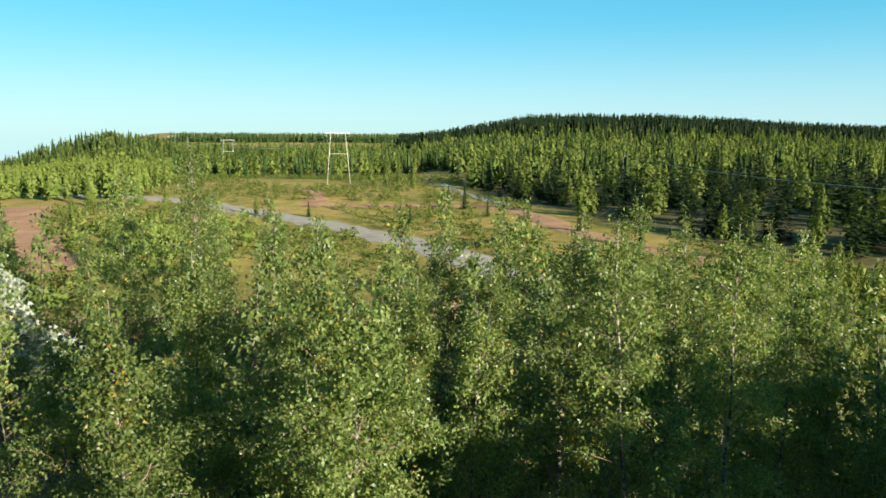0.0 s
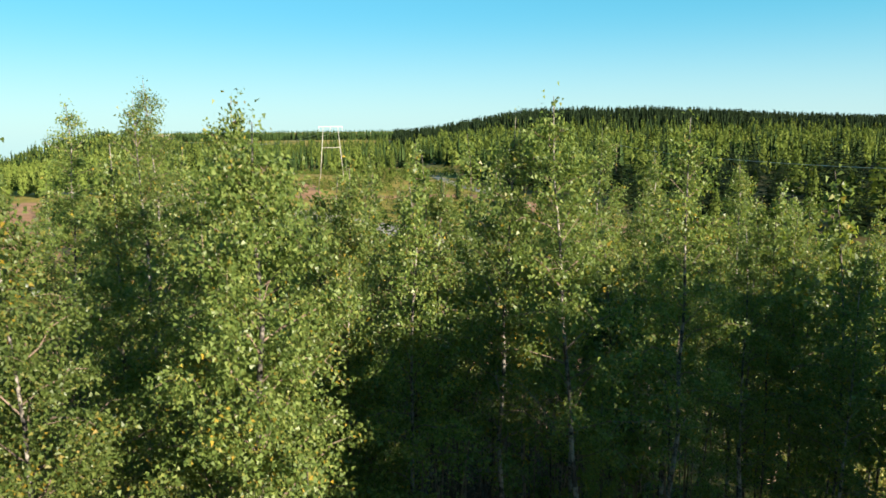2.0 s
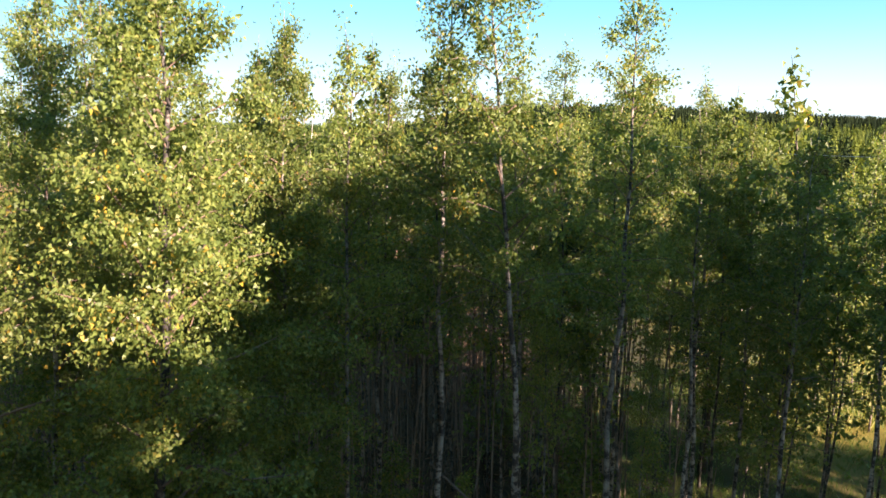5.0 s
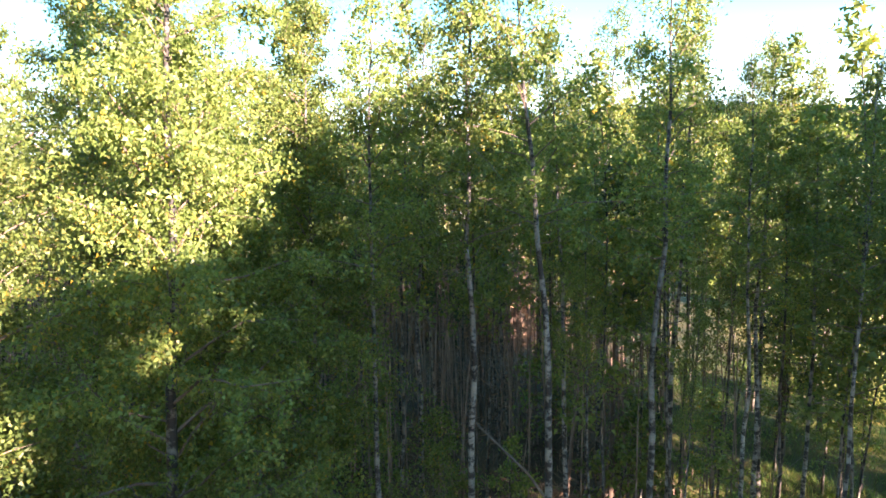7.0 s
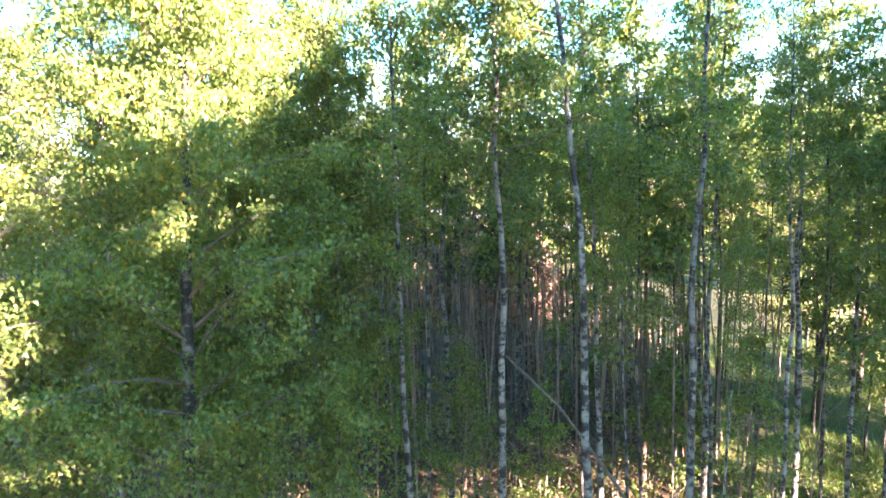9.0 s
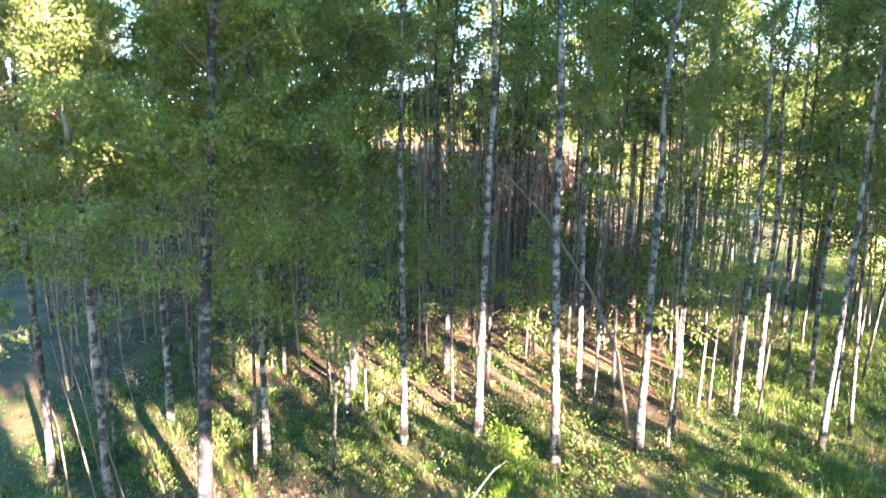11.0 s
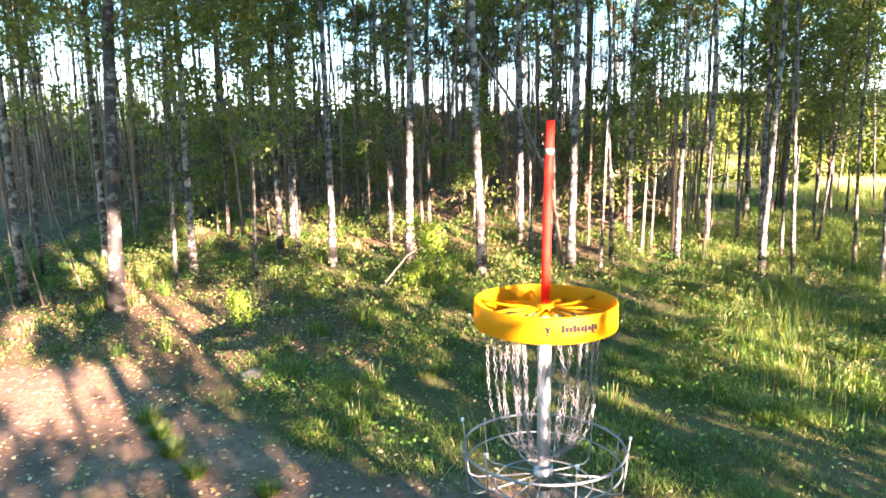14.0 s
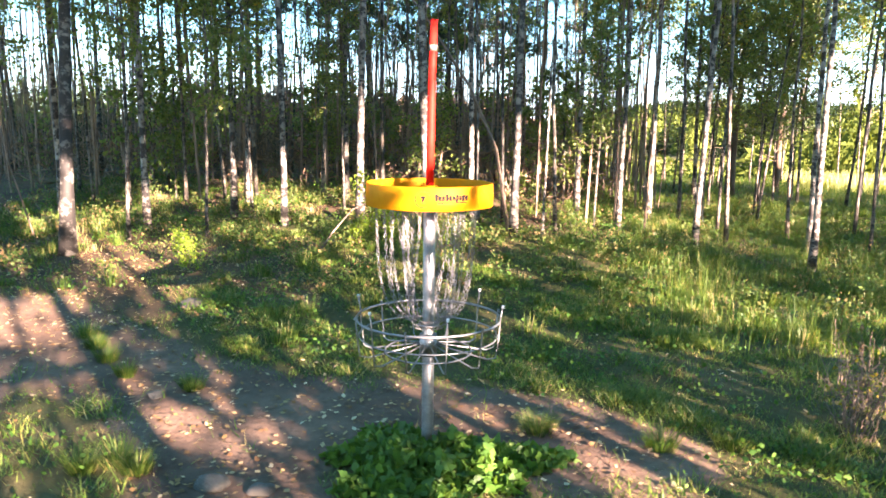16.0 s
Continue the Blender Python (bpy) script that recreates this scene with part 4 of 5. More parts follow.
# rough grass between the grove and the meadow
x, y = cover(60000, 2.5, 14, 8, 19, lambda x, y: (0.25 + 0.75 * (np.sin(x * 1.6 + y) * np.cos(1.1 * y - x) > -0.2)) * (x > 0.2 * y) * np.clip(14 / (4 + y), 0, 1))
n = len(x)
hgt, az = rng.uniform(0.06, 0.24, n), rng.uniform(0, 6.28, n)
P = np.column_stack([x, y, height(x, y) - 0.01])
S = np.column_stack([-np.sin(az), np.cos(az), 0 * az]) * 0.006
Tp = P + np.column_stack([np.cos(az) * hgt * 0.9, np.sin(az) * hgt * 0.9, hgt])
tagged(new("rough_grass", raw_mesh("rough_grass", np.stack([P - S, P + S, Tp], 1).reshape(-1, 3), np.arange(3 * n).reshape(n, 3), GRASS)), "rough uncut grass beside the grove", "grass", kind="stuff")

# herbs and young growth under the trees
x, y = cover(70000, -12, 11, 5.2, 20, lambda x, y: (0.25 + 0.6 * (np.sin(x * 1.9 + 0.7 * y) * np.cos(1.3 * y - 0.8 * x) > -0.1)) * np.clip(10 / (2 + y), 0, 1))
C = np.column_stack([x, y, height(x, y) + 0.02 + rng.uniform(0, 1, len(x)) ** 1.4 * (0.16 + 0.3 * (np.sin(x * 3.1) * np.sin(y * 2.7) > 0.2))])
v, f = leaf_quads(C, 0.027, rng, -0.2, 0.6)
tagged(new("undergrowth", raw_mesh("undergrowth", v, f, WEED_LEAF)), "green and yellowing herbs under the birches", "plants", kind="stuff")

# tussocks and leafy herbs that crowd the feet of the birches
def bare_strip(x, y):
    return np.maximum(soil_mask(x, y), 1 - smooth_step(seg_dist(x, y, [(-1.7, 1.4), (-3.3, 4.6)]), 0.15, 0.45))


def blades(x, y, r, ln, g, count):
    """Arching blades that spring from one root, in two bends each."""
    a, q = g.uniform(0, 6.28, count), r * g.uniform(0, 1, count) ** 0.8
    P = np.column_stack([x + q * np.cos(a), y + q * np.sin(a), 0 * a])
    P[:, 2] = height(P[:, 0], P[:, 1]) - 0.01
    a = a + g.normal(0, 0.5, count)
    L, o = ln * g.uniform(0.5, 1.15, count), g.uniform(0.25, 0.95, count)
    D = np.column_stack([np.cos(a), np.sin(a), 0 * a])
    S = np.column_stack([-np.sin(a), np.cos(a), 0 * a]) * 0.0032
    B = P + D * (0.35 * o * L)[:, None] + np.column_stack([0 * a, 0 * a, 0.72 * L])
    T = P + D * (1.05 * o * L)[:, None] + np.column_stack([0 * a, 0 * a, L * (1.0 - 0.6 * o)])
    I = np.arange(5 * count).reshape(count, 5)
    return np.stack([P - S, P + S, B + S * 0.8, T, B - S * 0.8], 1).reshape(-1, 3), I[:, [0, 1, 2, 4]].tolist() + I[:, [2, 3, 4]].tolist()


def tussocks(name, material, label, n, area, dens, r, ln, count, seed):
    g = np.random.default_rng(seed)
    x, y = g.uniform(area[0], area[1], n), g.uniform(area[2], area[3], n)
    k = (g.uniform(0, 1, n) < dens(x, y)) & (bare_strip(x, y) < 0.35)
    got = [blades(a, b, r * g.uniform(0.5, 1.5), ln * g.uniform(0.45, 1.2), g, count) for a, b in zip(x[k], y[k])]
    tagged(new(name, raw_mesh(name, *join(got), material)), label, "grass", kind="stuff")


STRAW = leaf_mat("dry_grass", [(0.0, (0.13, 0.10, 0.04)), (0.5, (0.22, 0.175, 0.075)), (1.0, (0.33, 0.26, 0.13))], 0.35, 0.6)
tussocks("tussocks", GRASS, "arching green grass tussocks over the rough clearing", 1500, (-6.5, 8.5, 1.6, 11), lambda x, y: 0.25 + 0.6 * smooth_step(x - 0.25 * y, 0, 2.2) + 0.25 * smooth_step(-x, 1, 3) * smooth_step(y, 3, 5), 0.10, 0.2, 55, 501)
tussocks("dry_tussocks", STRAW, "tan withered grass among the green", 420, (-6, 7.5, 2.8, 9.5), lambda x, y: 0.2 + 0.8 * np.exp(-(((x - 3.0) / 1.0) ** 2 + ((y - 5.0) / 0.7) ** 2)), 0.14, 0.15, 50, 502)

g = np.random.default_rng(503)
got = []
for i in range(900):
    x, y = g.uniform(-6.5, 7), g.uniform(2.6, 10.5)
    if bare_strip(x, y) > 0.3 or g.uniform() > 0.35 + 0.45 * math.exp(-((x + 1.4) / 1.8) ** 2 - ((y - 5.0) / 1.6) ** 2) + 0.2 * float(smooth_step(y, 4, 7)):
        continue
    r, top, m = g.uniform(0.10, 0.30), g.uniform(0.10, 0.34), int(g.integers(60, 130))
    q, a = r * g.uniform(0, 1, m) ** 0.6, g.uniform(0, 6.28, m)
    px, py = x + q * np.cos(a), y + q * np.sin(a)
    got.append(np.column_stack([px, py, height(px, py) + 0.02 + top * g.uniform(0.15, 1, m) * (1 - 0.75 * (q / r) ** 2)]))
HERB = leaf_mat("herb_leaf", [(0.0, (0.030, 0.055, 0.013)), (0.5, (0.055, 0.088, 0.020)), (0.78, (0.092, 0.105, 0.030)), (0.9, (0.15, 0.095, 0.045)), (1.0, (0.20, 0.12, 0.06))], 0.35, 0.5, 1.0, 0.2)
v, f = leaf_quads(np.concatenate(got), 0.034, g, -0.15, 0.7)
tagged(new("herbs", raw_mesh("herbs", v, f, HERB)), "leafy green herbs crowding the feet of the birches", "plants", kind="stuff")

# the clump of weeds round the pole
n = 3400
rr, az = 0.62 * rng.uniform(0, 1, n) ** 0.6, rng.uniform(0, 6.28, n)
rim = 0.75 + 0.2 * np.sin(3 * az + 1) + 0.15 * np.sin(7 * az)
x, y = rr * rim * np.cos(az) + 0.03, rr * rim * np.sin(az) * 0.75 - 0.16
lump = 0.55 + 0.45 * np.sin(x * 17) * np.sin(y * 19 + 1)
C = np.column_stack([x, y, height(x, y) + 0.01 + rng.uniform(0, 1, n) * 0.15 * lump * (1 - (rr / 0.64) ** 2)])
v, f = leaf_quads(C, 0.055, rng, -0.15, 0.85)
tagged(new("weed_clump", raw_mesh("weed_clump", v, f, WEED_LEAF)), "dense dark green weeds round the pole's foot", "weeds", kind="stuff")


def grass_tuft(x, y, r, seed):
    g = np.random.default_rng(seed)
    n = 320
    a, q = g.uniform(0, 6.28, n), r * g.uniform(0, 1, n) ** 0.7
    P = np.column_stack([q * np.cos(a), q * np.sin(a), 0 * a])
    P[:, 2] = height(x + P[:, 0], y + P[:, 1]) - 0.01
    P[:, 0] += x
    P[:, 1] += y
    L = g.uniform(0.04, 0.12, n)
    S = np.column_stack([-np.sin(a), np.cos(a), 0 * a]) * 0.0018
    T = P + np.column_stack([np.cos(a) * L * 0.7, np.sin(a) * L * 0.7, L])
    M = (P + T) / 2 + np.column_stack([0 * a, 0 * a, L * 0.12])
    V = np.stack([P - S, P + S, M + S * 0.8, T, M - S * 0.8], 1).reshape(-1, 3)
    I = np.arange(5 * n).reshape(n, 5)
    tagged(new("grass_tuft", raw_mesh("grass_tuft", V, I[:, [0, 1, 2, 4]].tolist() + I[:, [2, 3, 4]].tolist(), GRASS)), "tuft of bright grass at the edge of the bare soil", "grass", "grass tufts")


for k, (x, y, r) in enumerate([(0.56, 0.27, 0.08), (1.14, 0.1, 0.07), (1.52, 0.17, 0.1), (-1.43, -0.1, 0.09), (-1.3, -0.2, 0.06), (-1.55, -0.2, 0.06), (-2.13, 1.3, 0.07), (-2.3, 1.5, 0.06), (-2.47, 1.73, 0.08), (-1.42, 0.86, 0.06), (-1.9, 1.05, 0.05), (-2.6, 0.4, 0.07), (1.9, 3.88, 0.12), (2.3, 3.4, 0.12), (2.8, 2.9, 0.13), (3.1, 3.7, 0.14)]):
    grass_tuft(x, y, r, 200 + k)


def boulder(x, y, r, seed):
    bm = bmesh.new()
    bmesh.ops.create_icosphere(bm, subdivisions=3, radius=1)
    for q in bm.verts:
        q.co *= 1 + 0.28 * noise.noise(q.co * 1.3 + Vector((seed, 0, 0))) + 0.06 * noise.noise(q.co * 5)
    ob = tagged(new("stone", bm_mesh("stone", bm, STONE, True)), "grey half-buried stone in the trodden soil", "stone", "stones")
    ob.matrix_basis = Matrix.Translation((x, y, float(height(x, y)) + r * 0.05)) @ pose(0, 0, 0, 0, 0, seed * 50) @ Matrix.Diagonal((r, r * 0.8, r * 0.5, 1))


for k, (x, y, r) in enumerate([(-1.97, 2.42, 0.10), (-1.58, 0.72, 0.055), (-0.92, -0.33, 0.085), (-0.69, -0.38, 0.06)]):
    boulder(x, y, r, k + 1.0)


def dry_shrub(x, y, h, seed):
    """A bunch of thin upright stems from one root, with a few leaves left."""
    g = np.random.default_rng(seed)
    root = tagged(new("shrub"), "twiggy brown shrub with few leaves in the grass", "shrub", "shrubs")
    root.location = (x, y, float(height(x, y)))
    cents = []
    for i in range(26):
        a, q = g.uniform(0, 6.28), g.uniform(0.01, 0.09)
        lean, ln = g.uniform(0.05, 0.38), h * g.uniform(0.45, 1.0)
        p0 = np.array([q * math.cos(a), q * math.sin(a), -0.03])
        t = np.linspace(0, 1, 6)[:, None]
        line = p0 + t * ln * np.array([lean * math.cos(a), lean * math.sin(a), 1.0]) + np.vstack([np.zeros(3), g.normal(0, 0.012, (5, 3))])
        pieces = [tube(line, np.linspace(0.0036, 0.0012, 6), 4, False)]
        for k in range(4):
            u = g.integers(1, 5)
            e = line[u] + g.normal(0, 1, 3) * np.array([0.06, 0.06, 0.02]) + [0, 0, 0.07]
            pieces.append(tube([line[u], e], [0.0016, 0.0008], 3, False))
            cents += [e, line[u]]
        part("stem", raw_mesh("stem", *join(pieces), TWIG), root)
    v, f = leaf_quads(np.array(cents) + g.normal(0, 0.012, (len(cents), 3)), 0.024, g, 0.3, 0.7)
    part("foliage", raw_mesh("foliage", v, f, YELLOW_LEAF), root)


dry_shrub(2.2, 0.31, 0.62, 31)
dry_shrub(2.42, 0.62, 0.5, 32)


def stick(pts, r, label):
    v, f = tube(pts, np.linspace(r, r * 0.4, len(pts)), 6)
    tagged(new("fallen_branch", raw_mesh("fallen_branch", v, f, TWIG, True)), label, "branch", "fallen branches")


def on_ground(x, y, dz=0.0):
    return (x, y, float(height(x, y)) + dz)


stick([on_ground(0.9, 6.4, 0.02), on_ground(0.72, 6.5, 1.1), on_ground(0.35, 6.55, 1.9), on_ground(-0.3, 6.6, 2.8), on_ground(-1.0, 6.7, 3.5)], 0.03, "dead stem arching between the birches")
stick([on_ground(-1.3, 4.3, 0.0), on_ground(-1.15, 4.5, 0.2), on_ground(-0.95, 4.6, 0.42), on_ground(-0.8, 4.7, 0.48)], 0.012, "dead crooked branch standing in the grass")
for k in range(5):
    x, y = -5.3 + 0.22 * k, 4.3 + 0.3 * math.sin(k * 2)
    stick([on_ground(x, y, -0.05), on_ground(x - 0.12 - 0.05 * k, y + 0.1, 0.9), on_ground(x - 0.4 - 0.03 * k, y + 0.2, 1.9)], 0.012, "bare leaning stem at the wood's edge")


# ---- far trees ----
def core(profile, sides):
    """A turned body in triangles, the dense inside of a crown."""
    a = np.arange(sides + 1) * 2 * math.pi / sides
    out = []
    for (r0, z0), (r1, z1) in zip(profile[:-1], profile[1:]):
        for p, q in zip(a[:-1], a[1:]):
            v = [(r0 * math.cos(p), r0 * math.sin(p), z0), (r0 * math.cos(q), r0 * math.sin(q), z0), (r1 * math.cos(q), r1 * math.sin(q), z1), (r1 * math.cos(p), r1 * math.sin(p), z1)]
            out += [v[0], v[1], v[2], v[0], v[2], v[3]]
    return np.array(out)


def cone_cards(seed, n, size, r=0.2, base=0.03, sides=5):
    """A slender conifer one metre high: hanging sprays in whorls round a dense core."""
    g = np.random.default_rng(seed)
    u = 1 - np.sqrt(g.uniform(0, 1, n))
    az = g.uniform(0, 6.28, n)
    rr = r * (1 - u) ** 0.9 * (0.66 + 0.3 * np.sin(u * 45 + az)) * g.uniform(0.55, 1.1, n)
    C = np.column_stack([rr * np.cos(az), rr * np.sin(az), base + u * (0.97 - base)])
    k = size * (1.1 - 0.55 * u)[:, None]
    D = np.column_stack([np.cos(az), np.sin(az), -0.5 + 1.1 * u]) * k
    S = np.column_stack([-np.sin(az), np.cos(az), g.normal(0, 0.3, n)]) * 0.4 * k
    C[:1] = (0, 0, 0.9)
    D[:1], S[:1] = (0, 0, 0.14), (0.01, 0, 0)
    cards = np.stack([C - D * 0.35 + S, C + D * 0.75, C - D * 0.35 - S], 1).reshape(-1, 3)
    if not sides:
        return cards
    return np.concatenate([cards, core([(0.34 * r, base), (0.26 * r, 0.4), (0.01, 0.93)], sides)])


def round_cards(seed, n, size, r=0.17, base=0.05, top=0.9, inside=True):
    """A young broadleaf one metre high, an uneven upright crown of clumps."""
    g = np.random.default_rng(seed)
    k = 18
    cz = np.linspace(base + 0.06, top, k)
    wide = np.sin(np.clip((cz - base) / (1 - base), 0.05, 1) ** 0.65 * math.pi) ** 0.8
    cr = r * wide * g.uniform(0.3, 1.0, k)
    ca = g.uniform(0, 6.28, k)
    pk = g.integers(0, k, n)
    C = np.column_stack([(cr * np.cos(ca))[pk], (cr * np.sin(ca))[pk], cz[pk]]) + g.normal(0, 1, (n, 3)) * np.array([0.32 * r, 0.32 * r, 0.045]) * (0.4 + wide[pk])[:, None]
    v = leaf_quads(C, size, g, -0.3, 0.8, 3)[0]
    if inside:
        v = np.concatenate([v, core([(0.1 * r, base), (0.5 * r, 0.35), (0.01, 0.9)], 5)])
    return v


def spindle_cards(seed, n, size, r=0.17, base=0.04):
    """A young broadleaf one metre high: sprays lying on an uneven, pointed crown."""
    g = np.random.default_rng(seed)
    u, az = g.uniform(0, 1, n) ** 1.15, g.uniform(0, 6.28, n)
    wide = np.sin(np.clip(u, 0.04, 1) ** 0.6 * math.pi) ** 0.75 * (1 - 0.3 * u)
    rr = r * wide * (0.85 + 0.22 * np.sin(3 * az + 17 * u) + 0.15 * np.sin(5 * az - 31 * u)) * g.uniform(0.6, 1.08, n)
    C = np.column_stack([rr * np.cos(az), rr * np.sin(az), base + u * (0.95 - base)])
    k = (size * (1.15 - 0.6 * u) * g.uniform(0.7, 1.2, n))[:, None]
    D = (np.column_stack([-0.25 * np.cos(az), -0.25 * np.sin(az), 1.0 + 0 * az]) + g.normal(0, 0.25, (n, 3))) * k
    S = (np.column_stack([-np.sin(az), np.cos(az), 0 * az]) + g.normal(0, 0.2, (n, 3))) * 0.42 * k
    C[:2], D[:2], S[:2] = (0, 0, 0.88), (0.004, 0, 0.12), (0.012, 0.006, 0)
    return np.stack([C + S, C + D, C - S], 1).reshape(-1, 3)


def wood(name, label, pts, hgts, templates, material, wide=(0.8, 1.5), lift=0.0):
    """One mesh of many trees: pts, an array of x and y."""
    g = np.random.default_rng(len(pts))
    out = []
    for k, tpl in enumerate(templates):
        sel = np.arange(len(pts)) % len(templates) == k
        p, h = pts[sel], hgts[sel]
        a, w = g.uniform(0, 6.28, len(p)), g.uniform(*wide, len(p)) * h
        ca, sa = np.cos(a)[:, None], np.sin(a)[:, None]
        X = (tpl[None, :, 0] * ca - tpl[None, :, 1] * sa) * w[:, None] + p[:, 0:1]
        Y = (tpl[None, :, 0] * sa + tpl[None, :, 1] * ca) * w[:, None] + p[:, 1:2]
        Z = tpl[None, :, 2] * h[:, None] + height(p[:, 0], p[:, 1])[:, None] + lift
        out.append(np.stack([X, Y, Z], -1).reshape(-1, 3))
    V = np.concatenate(out)
    return tagged(new(name, raw_mesh(name, V, np.arange(len(V)).reshape(-1, 3), material)), label, "trees", kind="stuff")


def region(n, x0, x1, y0, y1, ok):
    p = np.column_stack([rng.uniform(x0, x1, n), rng.uniform(y0, y1, n)])
    return p[ok(p[:, 0], p[:, 1])]


CON_N = [cone_cards(61 + k, 310, 0.067, sides=0) for k in range(4)]
CON_F = [cone_cards(71 + k, 32, 0.15, sides=4) for k in range(4)]
CON_R = [cone_cards(76 + k, 16, 0.2, 0.2, 0.0, 4) for k in range(3)]
RND_N = [spindle_cards(81 + k, 330, 0.062) for k in range(4)]
RND_F = [spindle_cards(91 + k, 64, 0.13) for k in range(4)]
SCRUB = [round_cards(95 + k, 60, 0.16, 0.42, 0.0, inside=False) for k in range(3)]
LOW = [round_cards(98 + k, 110, 0.10, 0.2) for k in range(3)]
in_right = lambda x, y: (x > np.interp(y, EDGE_Y, EDGE_X)) & (x < np.interp(y, EDGE_Y, EDGE_X) + 30 + 0.75 * y)
p = region(1700, 25, 330, 35, 170, in_right)
h = np.where(rng.uniform(0, 1, len(p)) < 0.25, rng.uniform(7.5, 11, len(p)), rng.uniform(3.0, 7.5, len(p))) * (0.75 + 0.25 * smooth_step(p[:, 0] - np.interp(p[:, 1], EDGE_Y, EDGE_X), 0, 15))
k = rng.uniform(0, 1, len(p)) < 0.82
# part of the conifers take the darker copy, as shade among lit trees
shaded = k & (rng.uniform(0, 1, len(p)) < 0.4)
wood("conifer_wood", "dense young wood of dark spruces and pines", p[k & ~shaded], h[k & ~shaded], CON_N, FAR_SPRUCE, (1.1, 1.9))
wood("conifer_wood", "taller spruces in the young wood, darkened as in shade", p[shaded], h[shaded] * 1.1, CON_N, SHADED_SPRUCE, (1.0, 1.6))
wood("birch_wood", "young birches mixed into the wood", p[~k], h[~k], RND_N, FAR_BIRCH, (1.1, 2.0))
p = region(6400, 25, 480, 170, 560, in_right)
h = rng.uniform(0.55, 1, len(p)) * rng.uniform(6, 12, len(p))
k = rng.uniform(0, 1, len(p)) < 0.5
wood("conifer_wood", "distant young conifers below the ridge", p[k], h[k], CON_F, FAR_SPRUCE, (1.1, 1.9))
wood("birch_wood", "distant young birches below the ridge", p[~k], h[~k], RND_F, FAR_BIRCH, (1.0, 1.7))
p = region(3200, -320, 160, 258, 640, lambda x, y: (x < 60 + 0.15 * y) & (x > -0.3 * y))
h = rng.uniform(5.5, 9.5, len(p))
k = rng.uniform(0, 1, len(p)) < 0.45
wood("conifer_wood", "distant mixed wood behind the power line", p[k], h[k], CON_F, FAR_SPRUCE, (1.1, 1.9))
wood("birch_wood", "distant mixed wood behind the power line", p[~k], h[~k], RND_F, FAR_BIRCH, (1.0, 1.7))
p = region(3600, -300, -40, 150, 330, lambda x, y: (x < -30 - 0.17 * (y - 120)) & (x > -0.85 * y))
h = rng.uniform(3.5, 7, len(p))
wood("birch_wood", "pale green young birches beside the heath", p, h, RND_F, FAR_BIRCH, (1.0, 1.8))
p = region(2400, -260, -30, 300, 480, lambda x, y: x > -0.62 * y)
k = rng.uniform(0, 1, len(p)) < 0.35
wood("conifer_wood", "wooded hill with spruces on its crest", p[k], rng.uniform(6, 10, k.sum()), CON_F, FAR_SPRUCE)
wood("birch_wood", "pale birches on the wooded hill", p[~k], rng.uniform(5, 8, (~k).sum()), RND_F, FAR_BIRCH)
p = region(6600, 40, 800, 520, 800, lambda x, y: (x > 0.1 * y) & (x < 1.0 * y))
# the ridge's shade is put into the needle colour
wood("conifer_wood", "spruce forest on the long ridge, darkened as in shade", p, rng.uniform(8, 15, len(p)), CON_R, SHADED_SPRUCE, (1.1, 1.9))
p = region(3200, -300, 600, 900, 1100, lambda x, y: x > -0.2 * y)
wood("conifer_wood", "far low forest along the horizon", p, rng.uniform(9, 13.5, len(p)), CON_R, FAR_SPRUCE)


p = region(620, -60, -12, 30, 75, lambda x, y: (x < -0.44 * y - 2) & (x > -0.85 * y))
wood("conifer_wood", "dark conifers behind the clearing", p, np.clip(0.135 * np.hypot(p[:, 0], p[:, 1]), 4, 9) * rng.uniform(0.75, 1.1, len(p)), CON_N, FAR_SPRUCE)


p = region(1100, -28, 6, 22, 36, lambda x, y: (x > -0.78 * y) & (x < 0.12 * y))
k = (rng.uniform(0, 1, len(p)) < 0.75) & (p[:, 0] > -0.45 * p[:, 1])
wood("thicket", "dense brown thicket behind the birch grove", p[k], rng.uniform(1.8, 3.2, k.sum()), LOW, BRUSH, (1.0, 1.7))
wood("thicket", "dark young conifers behind the birch grove", p[~k], rng.uniform(1.6, 3.0, (~k).sum()), [cone_cards(58, 130, 0.1)], FAR_SPRUCE, (1.0, 1.6))
n = 210000
x, y = rng.uniform(4, 34, n), rng.uniform(9, 46, n)
k = (x > 2.8 + 0.40 * y) & (y > 14) & (rng.uniform(0, 1, n) < 12 / (6 + np.hypot(x, y)))
x, y = x[k], y[k]
n = len(x)
hgt, az = rng.uniform(0.2, 0.55, n), rng.uniform(0, 6.28, n)
P = np.column_stack([x, y, height(x, y)])
S = np.column_stack([-np.sin(az), np.cos(az), 0 * az]) * 0.012
Tp = P + np.column_stack([np.cos(az) * hgt * 0.35, np.sin(az) * hgt * 0.35, hgt])
FIELD_GRASS = leaf_mat("field_grass", [(0.0, (0.15, 0.185, 0.05)), (0.6, (0.27, 0.28, 0.10)), (1.0, (0.40, 0.36, 0.18))], 0.4, 0.6)
tagged(new("field_grass", raw_mesh("field_grass", np.stack([P - S, P + S, Tp], 1).reshape(-1, 3), np.arange(3 * n).reshape(n, 3), FIELD_GRASS)), "pale sunlit meadow grass beyond the birches", "grass", kind="stuff")


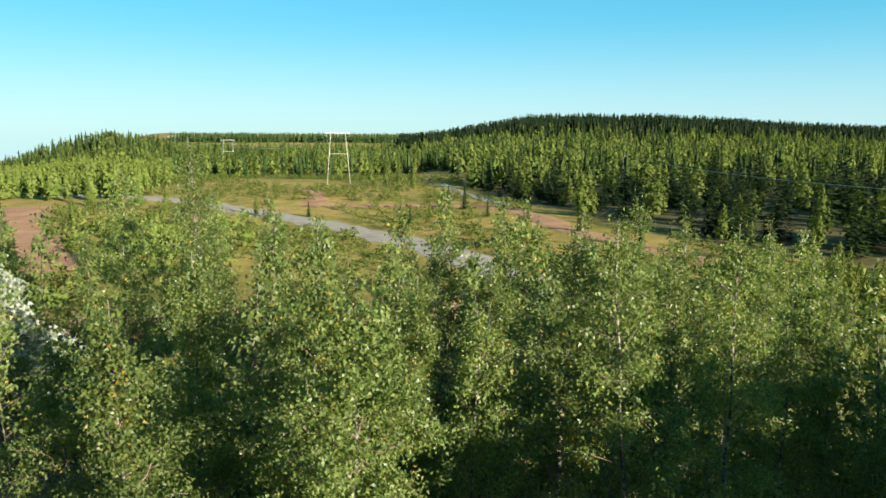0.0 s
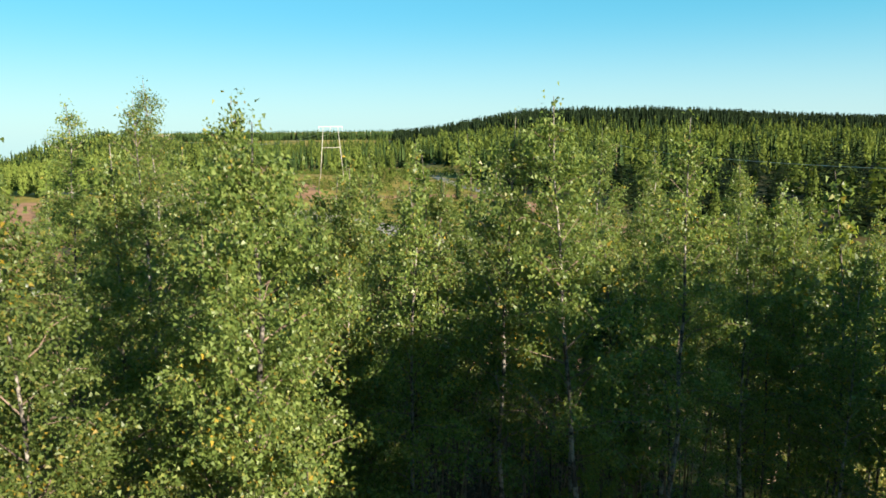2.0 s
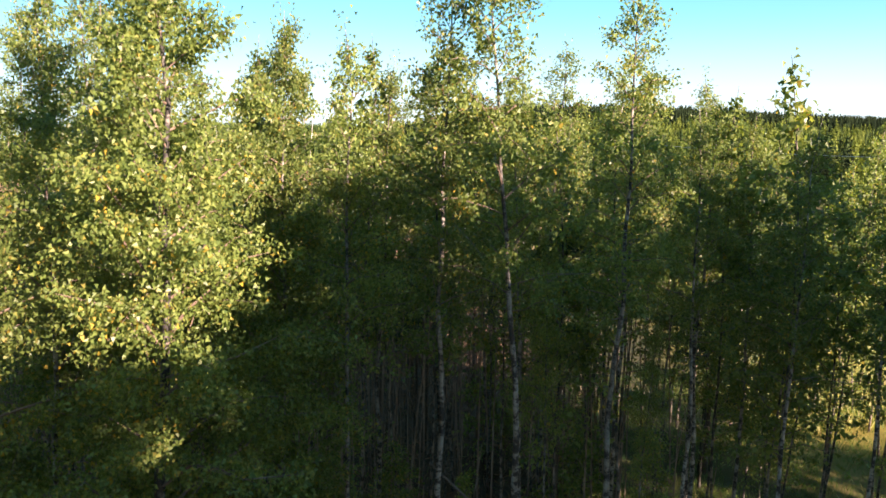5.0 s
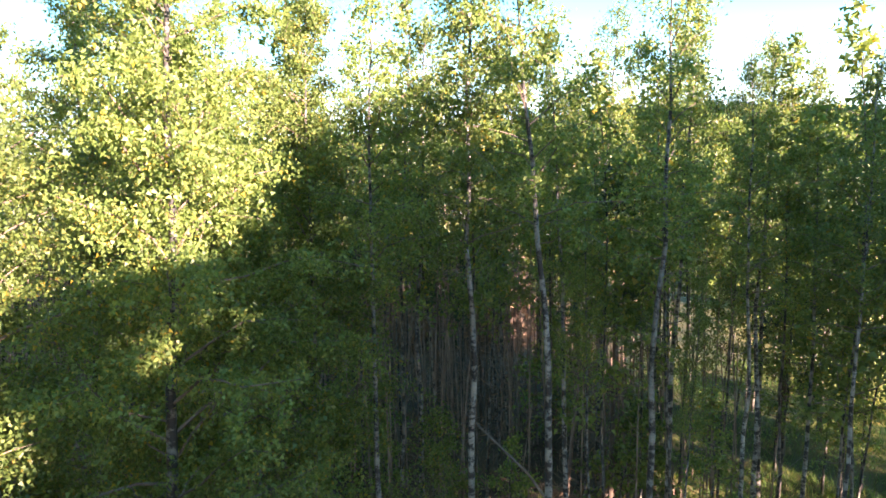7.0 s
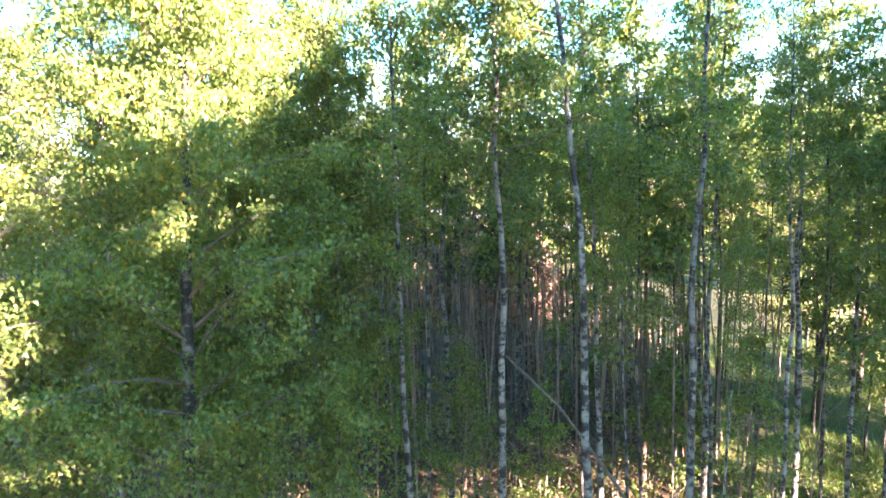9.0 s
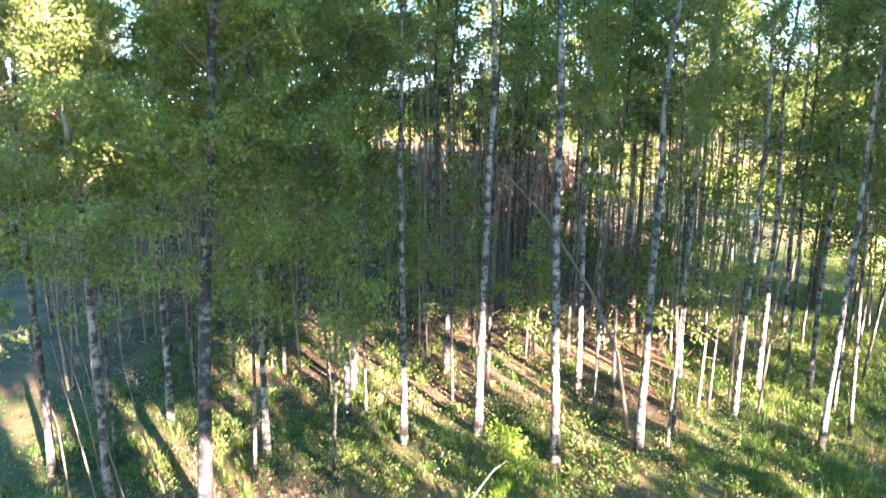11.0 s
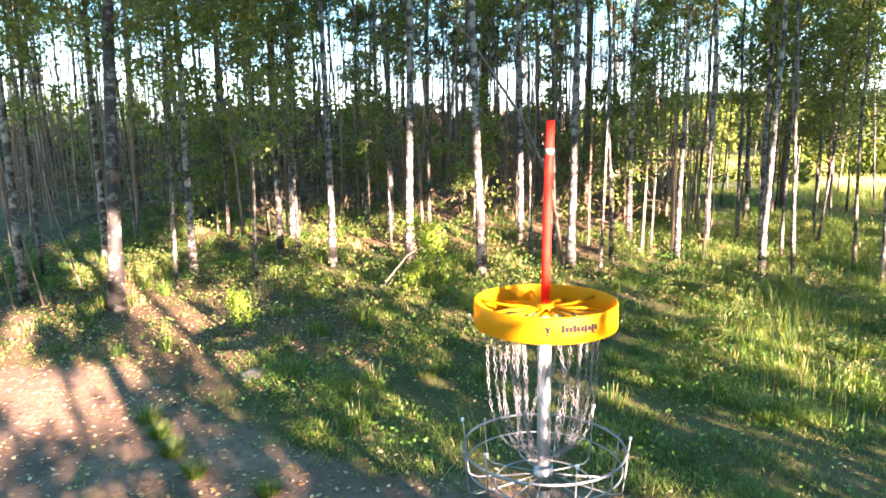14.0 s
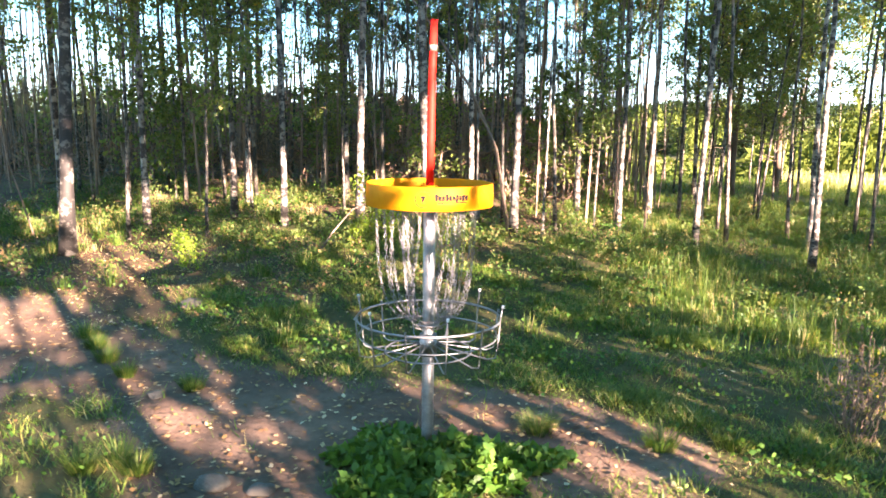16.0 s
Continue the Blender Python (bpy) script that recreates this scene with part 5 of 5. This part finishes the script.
def off_roads(x, y):
    d = seg_dist(x, y, [(-62, 165), (-31, 151), (-8, 121), (5, 97), (15, 62)])
    e = seg_dist(x, y, [(-8, 144), (21, 136), (32, 112), (36, 81), (41, 62)])
    g = seg_dist(x, y, [(-58, 132), (-45, 98), (-30, 70)])
    return (d > 5) & (e > 4) & (g > 6)


p = region(5600, -95, 60, 32, 250, lambda x, y: off_roads(x, y) & (np.abs(x) < 0.62 * y + 5) & (np.sin(x * 0.13) + np.sin(y * 0.09 + x * 0.05) > -0.7) & (x < np.interp(y, EDGE_Y, EDGE_X)))
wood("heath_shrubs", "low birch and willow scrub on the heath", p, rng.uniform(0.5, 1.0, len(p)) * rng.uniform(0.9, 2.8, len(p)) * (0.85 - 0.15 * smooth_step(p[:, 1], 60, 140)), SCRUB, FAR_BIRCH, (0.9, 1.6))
p = region(260, -60, 8, 40, 110, lambda x, y: off_roads(x, y) & (x < -12))
wood("heath_shrubs", "taller birch scrub near the sand bank", p, rng.uniform(1.5, 3.6, len(p)), SCRUB, FAR_BIRCH, (0.7, 1.2))

p = region(320, 14, 46, 24, 62, lambda x, y: off_roads(x, y) & (x > 0.42 * y) & (x < 0.85 * y))
wood("heath_shrubs", "birch scrub in the yellow grass beyond the grove", p, rng.uniform(1.2, 4.0, len(p)), [spindle_cards(131 + k, 260, 0.07, 0.2) for k in range(3)], FAR_BIRCH, (0.9, 1.5))

FIRST_FAR = {}


def young_tree(kind, tpl, material, x, y, h, label):
    """A single young tree on the heath, with its trunk."""
    key = (kind, label)
    m = Matrix.Translation((x, y, float(height(x, y)))) @ pose(0, 0, 0, 0, 0, x * 37) @ Matrix.Diagonal((h, h, h, 1))
    if key in FIRST_FAR:
        ob = copy_thing(FIRST_FAR[key], m)
        ob.matrix_basis = m
        return ob
    root = tagged(new(kind), label, "tree", kind.replace("_", " ") + "s")
    v, f = tube([(0, 0, -0.02), (0.005, 0, 0.4), (0, 0, 0.92)], [0.014, 0.01, 0.003], 6)
    part("trunk", raw_mesh("trunk", v, f, PINE_BARK, True), root)
    part("crown", raw_mesh("crown", tpl, np.arange(len(tpl)).reshape(-1, 3), material), root)
    root.matrix_basis = m
    FIRST_FAR[key] = root
    return root


BIG_CONE, BIG_ROUND = cone_cards(101, 500, 0.055), spindle_cards(102, 700, 0.045)
for x, y, h in ((22, 128, 5.5), (33, 98, 4.0), (20, 134, 4.5), (-6, 124, 3.0), (36, 84, 3.5), (24, 118, 3.2), (10, 112, 3.0)):
    young_tree("young_spruce", BIG_CONE, FAR_SPRUCE, x, y, h, "young spruce standing alone on the heath")
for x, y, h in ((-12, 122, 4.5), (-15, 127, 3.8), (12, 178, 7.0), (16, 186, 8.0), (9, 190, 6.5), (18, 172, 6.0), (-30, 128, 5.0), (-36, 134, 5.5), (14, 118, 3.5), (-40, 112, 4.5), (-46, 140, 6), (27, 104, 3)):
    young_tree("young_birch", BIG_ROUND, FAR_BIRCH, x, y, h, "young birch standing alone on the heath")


# ---- power line ----
def pylon(x, y, h, turn, label):
    root = tagged(new("power_pylon"), label, "pylon", "pylons")
    root.matrix_basis = Matrix.Translation((x, y, float(height(x, y)))) @ pose(0, 0, 0, 0, 0, turn)
    for s in (-1, 1):
        v, f = tube([(s * 3.05, 0, -0.5), (s * 1.85, 0, h)], [0.085, 0.065], 8)
        part("leg", raw_mesh("leg", v, f, PYLON, True), root)
    for z, w, r, nm in ((h, 3.1, 0.09, "crossarm"), (h * 0.6, 2.35, 0.055, "brace")):
        v, f = tube([(-w, 0, z), (0, 0, z), (w, 0, z)], [r, r, r], 6)
        part(nm, raw_mesh(nm, v, f, PYLON), root)
    for s in (-3, 0, 3):
        v, f = lathe([(0.03, h), (0.09, h - 0.2), (0.03, h - 0.3), (0.09, h - 0.5), (0.03, h - 0.6), (0.09, h - 0.8), (0.03, h - 0.9)], 8)
        q = part("insulator", raw_mesh("insulator", v, f, CABLE, True), root)
        q.location = (s, 0, 0)
    return root


PY = [(0.5, 184.0, 12.9), (-46, 345, 13.0), (-112, 560, 13.5)]
for (x, y, h) in PY[:3]:
    pylon(x, y, h, 12, "pale two-legged power pylon with crossarm and brace")
for (x0, y0, h0), (x1, y1, h1) in zip(PY[:2], PY[1:3]):
    for s in (-3, 0, 3):
        a = np.array([x0 + s, y0 + 0.6 * s * 0.2, float(height(x0, y0)) + h0 - 0.9])
        b = np.array([x1 + s, y1 + 0.6 * s * 0.2, float(height(x1, y1)) + h1 - 0.9])
        t = np.linspace(0, 1, 24)[:, None]
        v, f = tube(a + (b - a) * t - np.array([0, 0, 1]) * 4 * 3.0 * t * (1 - t), [0.02] * 24, 4)
        tagged(new("power_cable", raw_mesh("power_cable", v, f, CABLE)), "thin grey overhead power cable", "cable", "power cables")
for (x, y, h) in ((66, 160, 9.5), (50, 20, 9.5)):
    v, f = tube([(0, 0, -0.5), (0.03, 0, h * 0.5), (0, 0, h)], [0.16, 0.13, 0.1], 8)
    pole = tagged(new("power_pole"), "weathered wooden pole among the trees", "power pole", "power poles")
    pole.location = (x, y, float(height(x, y)))
    part("post", raw_mesh("post", v, f, PINE_BARK, True), pole)
    v, f = tube([(-0.9, 0, h - 0.3), (0.9, 0, h - 0.3)], [0.06, 0.06], 6)
    part("crossarm", raw_mesh("crossarm", v, f, PINE_BARK), pole)
a, b = np.array([66, 160, float(height(66, 160)) + 9.2]), np.array([50, 20, float(height(50, 20)) + 9.2])
t = np.linspace(0, 1, 30)[:, None]
v, f = tube(a + (b - a) * t - np.array([0, 0, 1]) * 4 * 1.6 * t * (1 - t), [0.025] * 30, 4)
tagged(new("power_cable", raw_mesh("power_cable", v, f, CABLE)), "thin grey overhead power cable", "cable", "power cables")
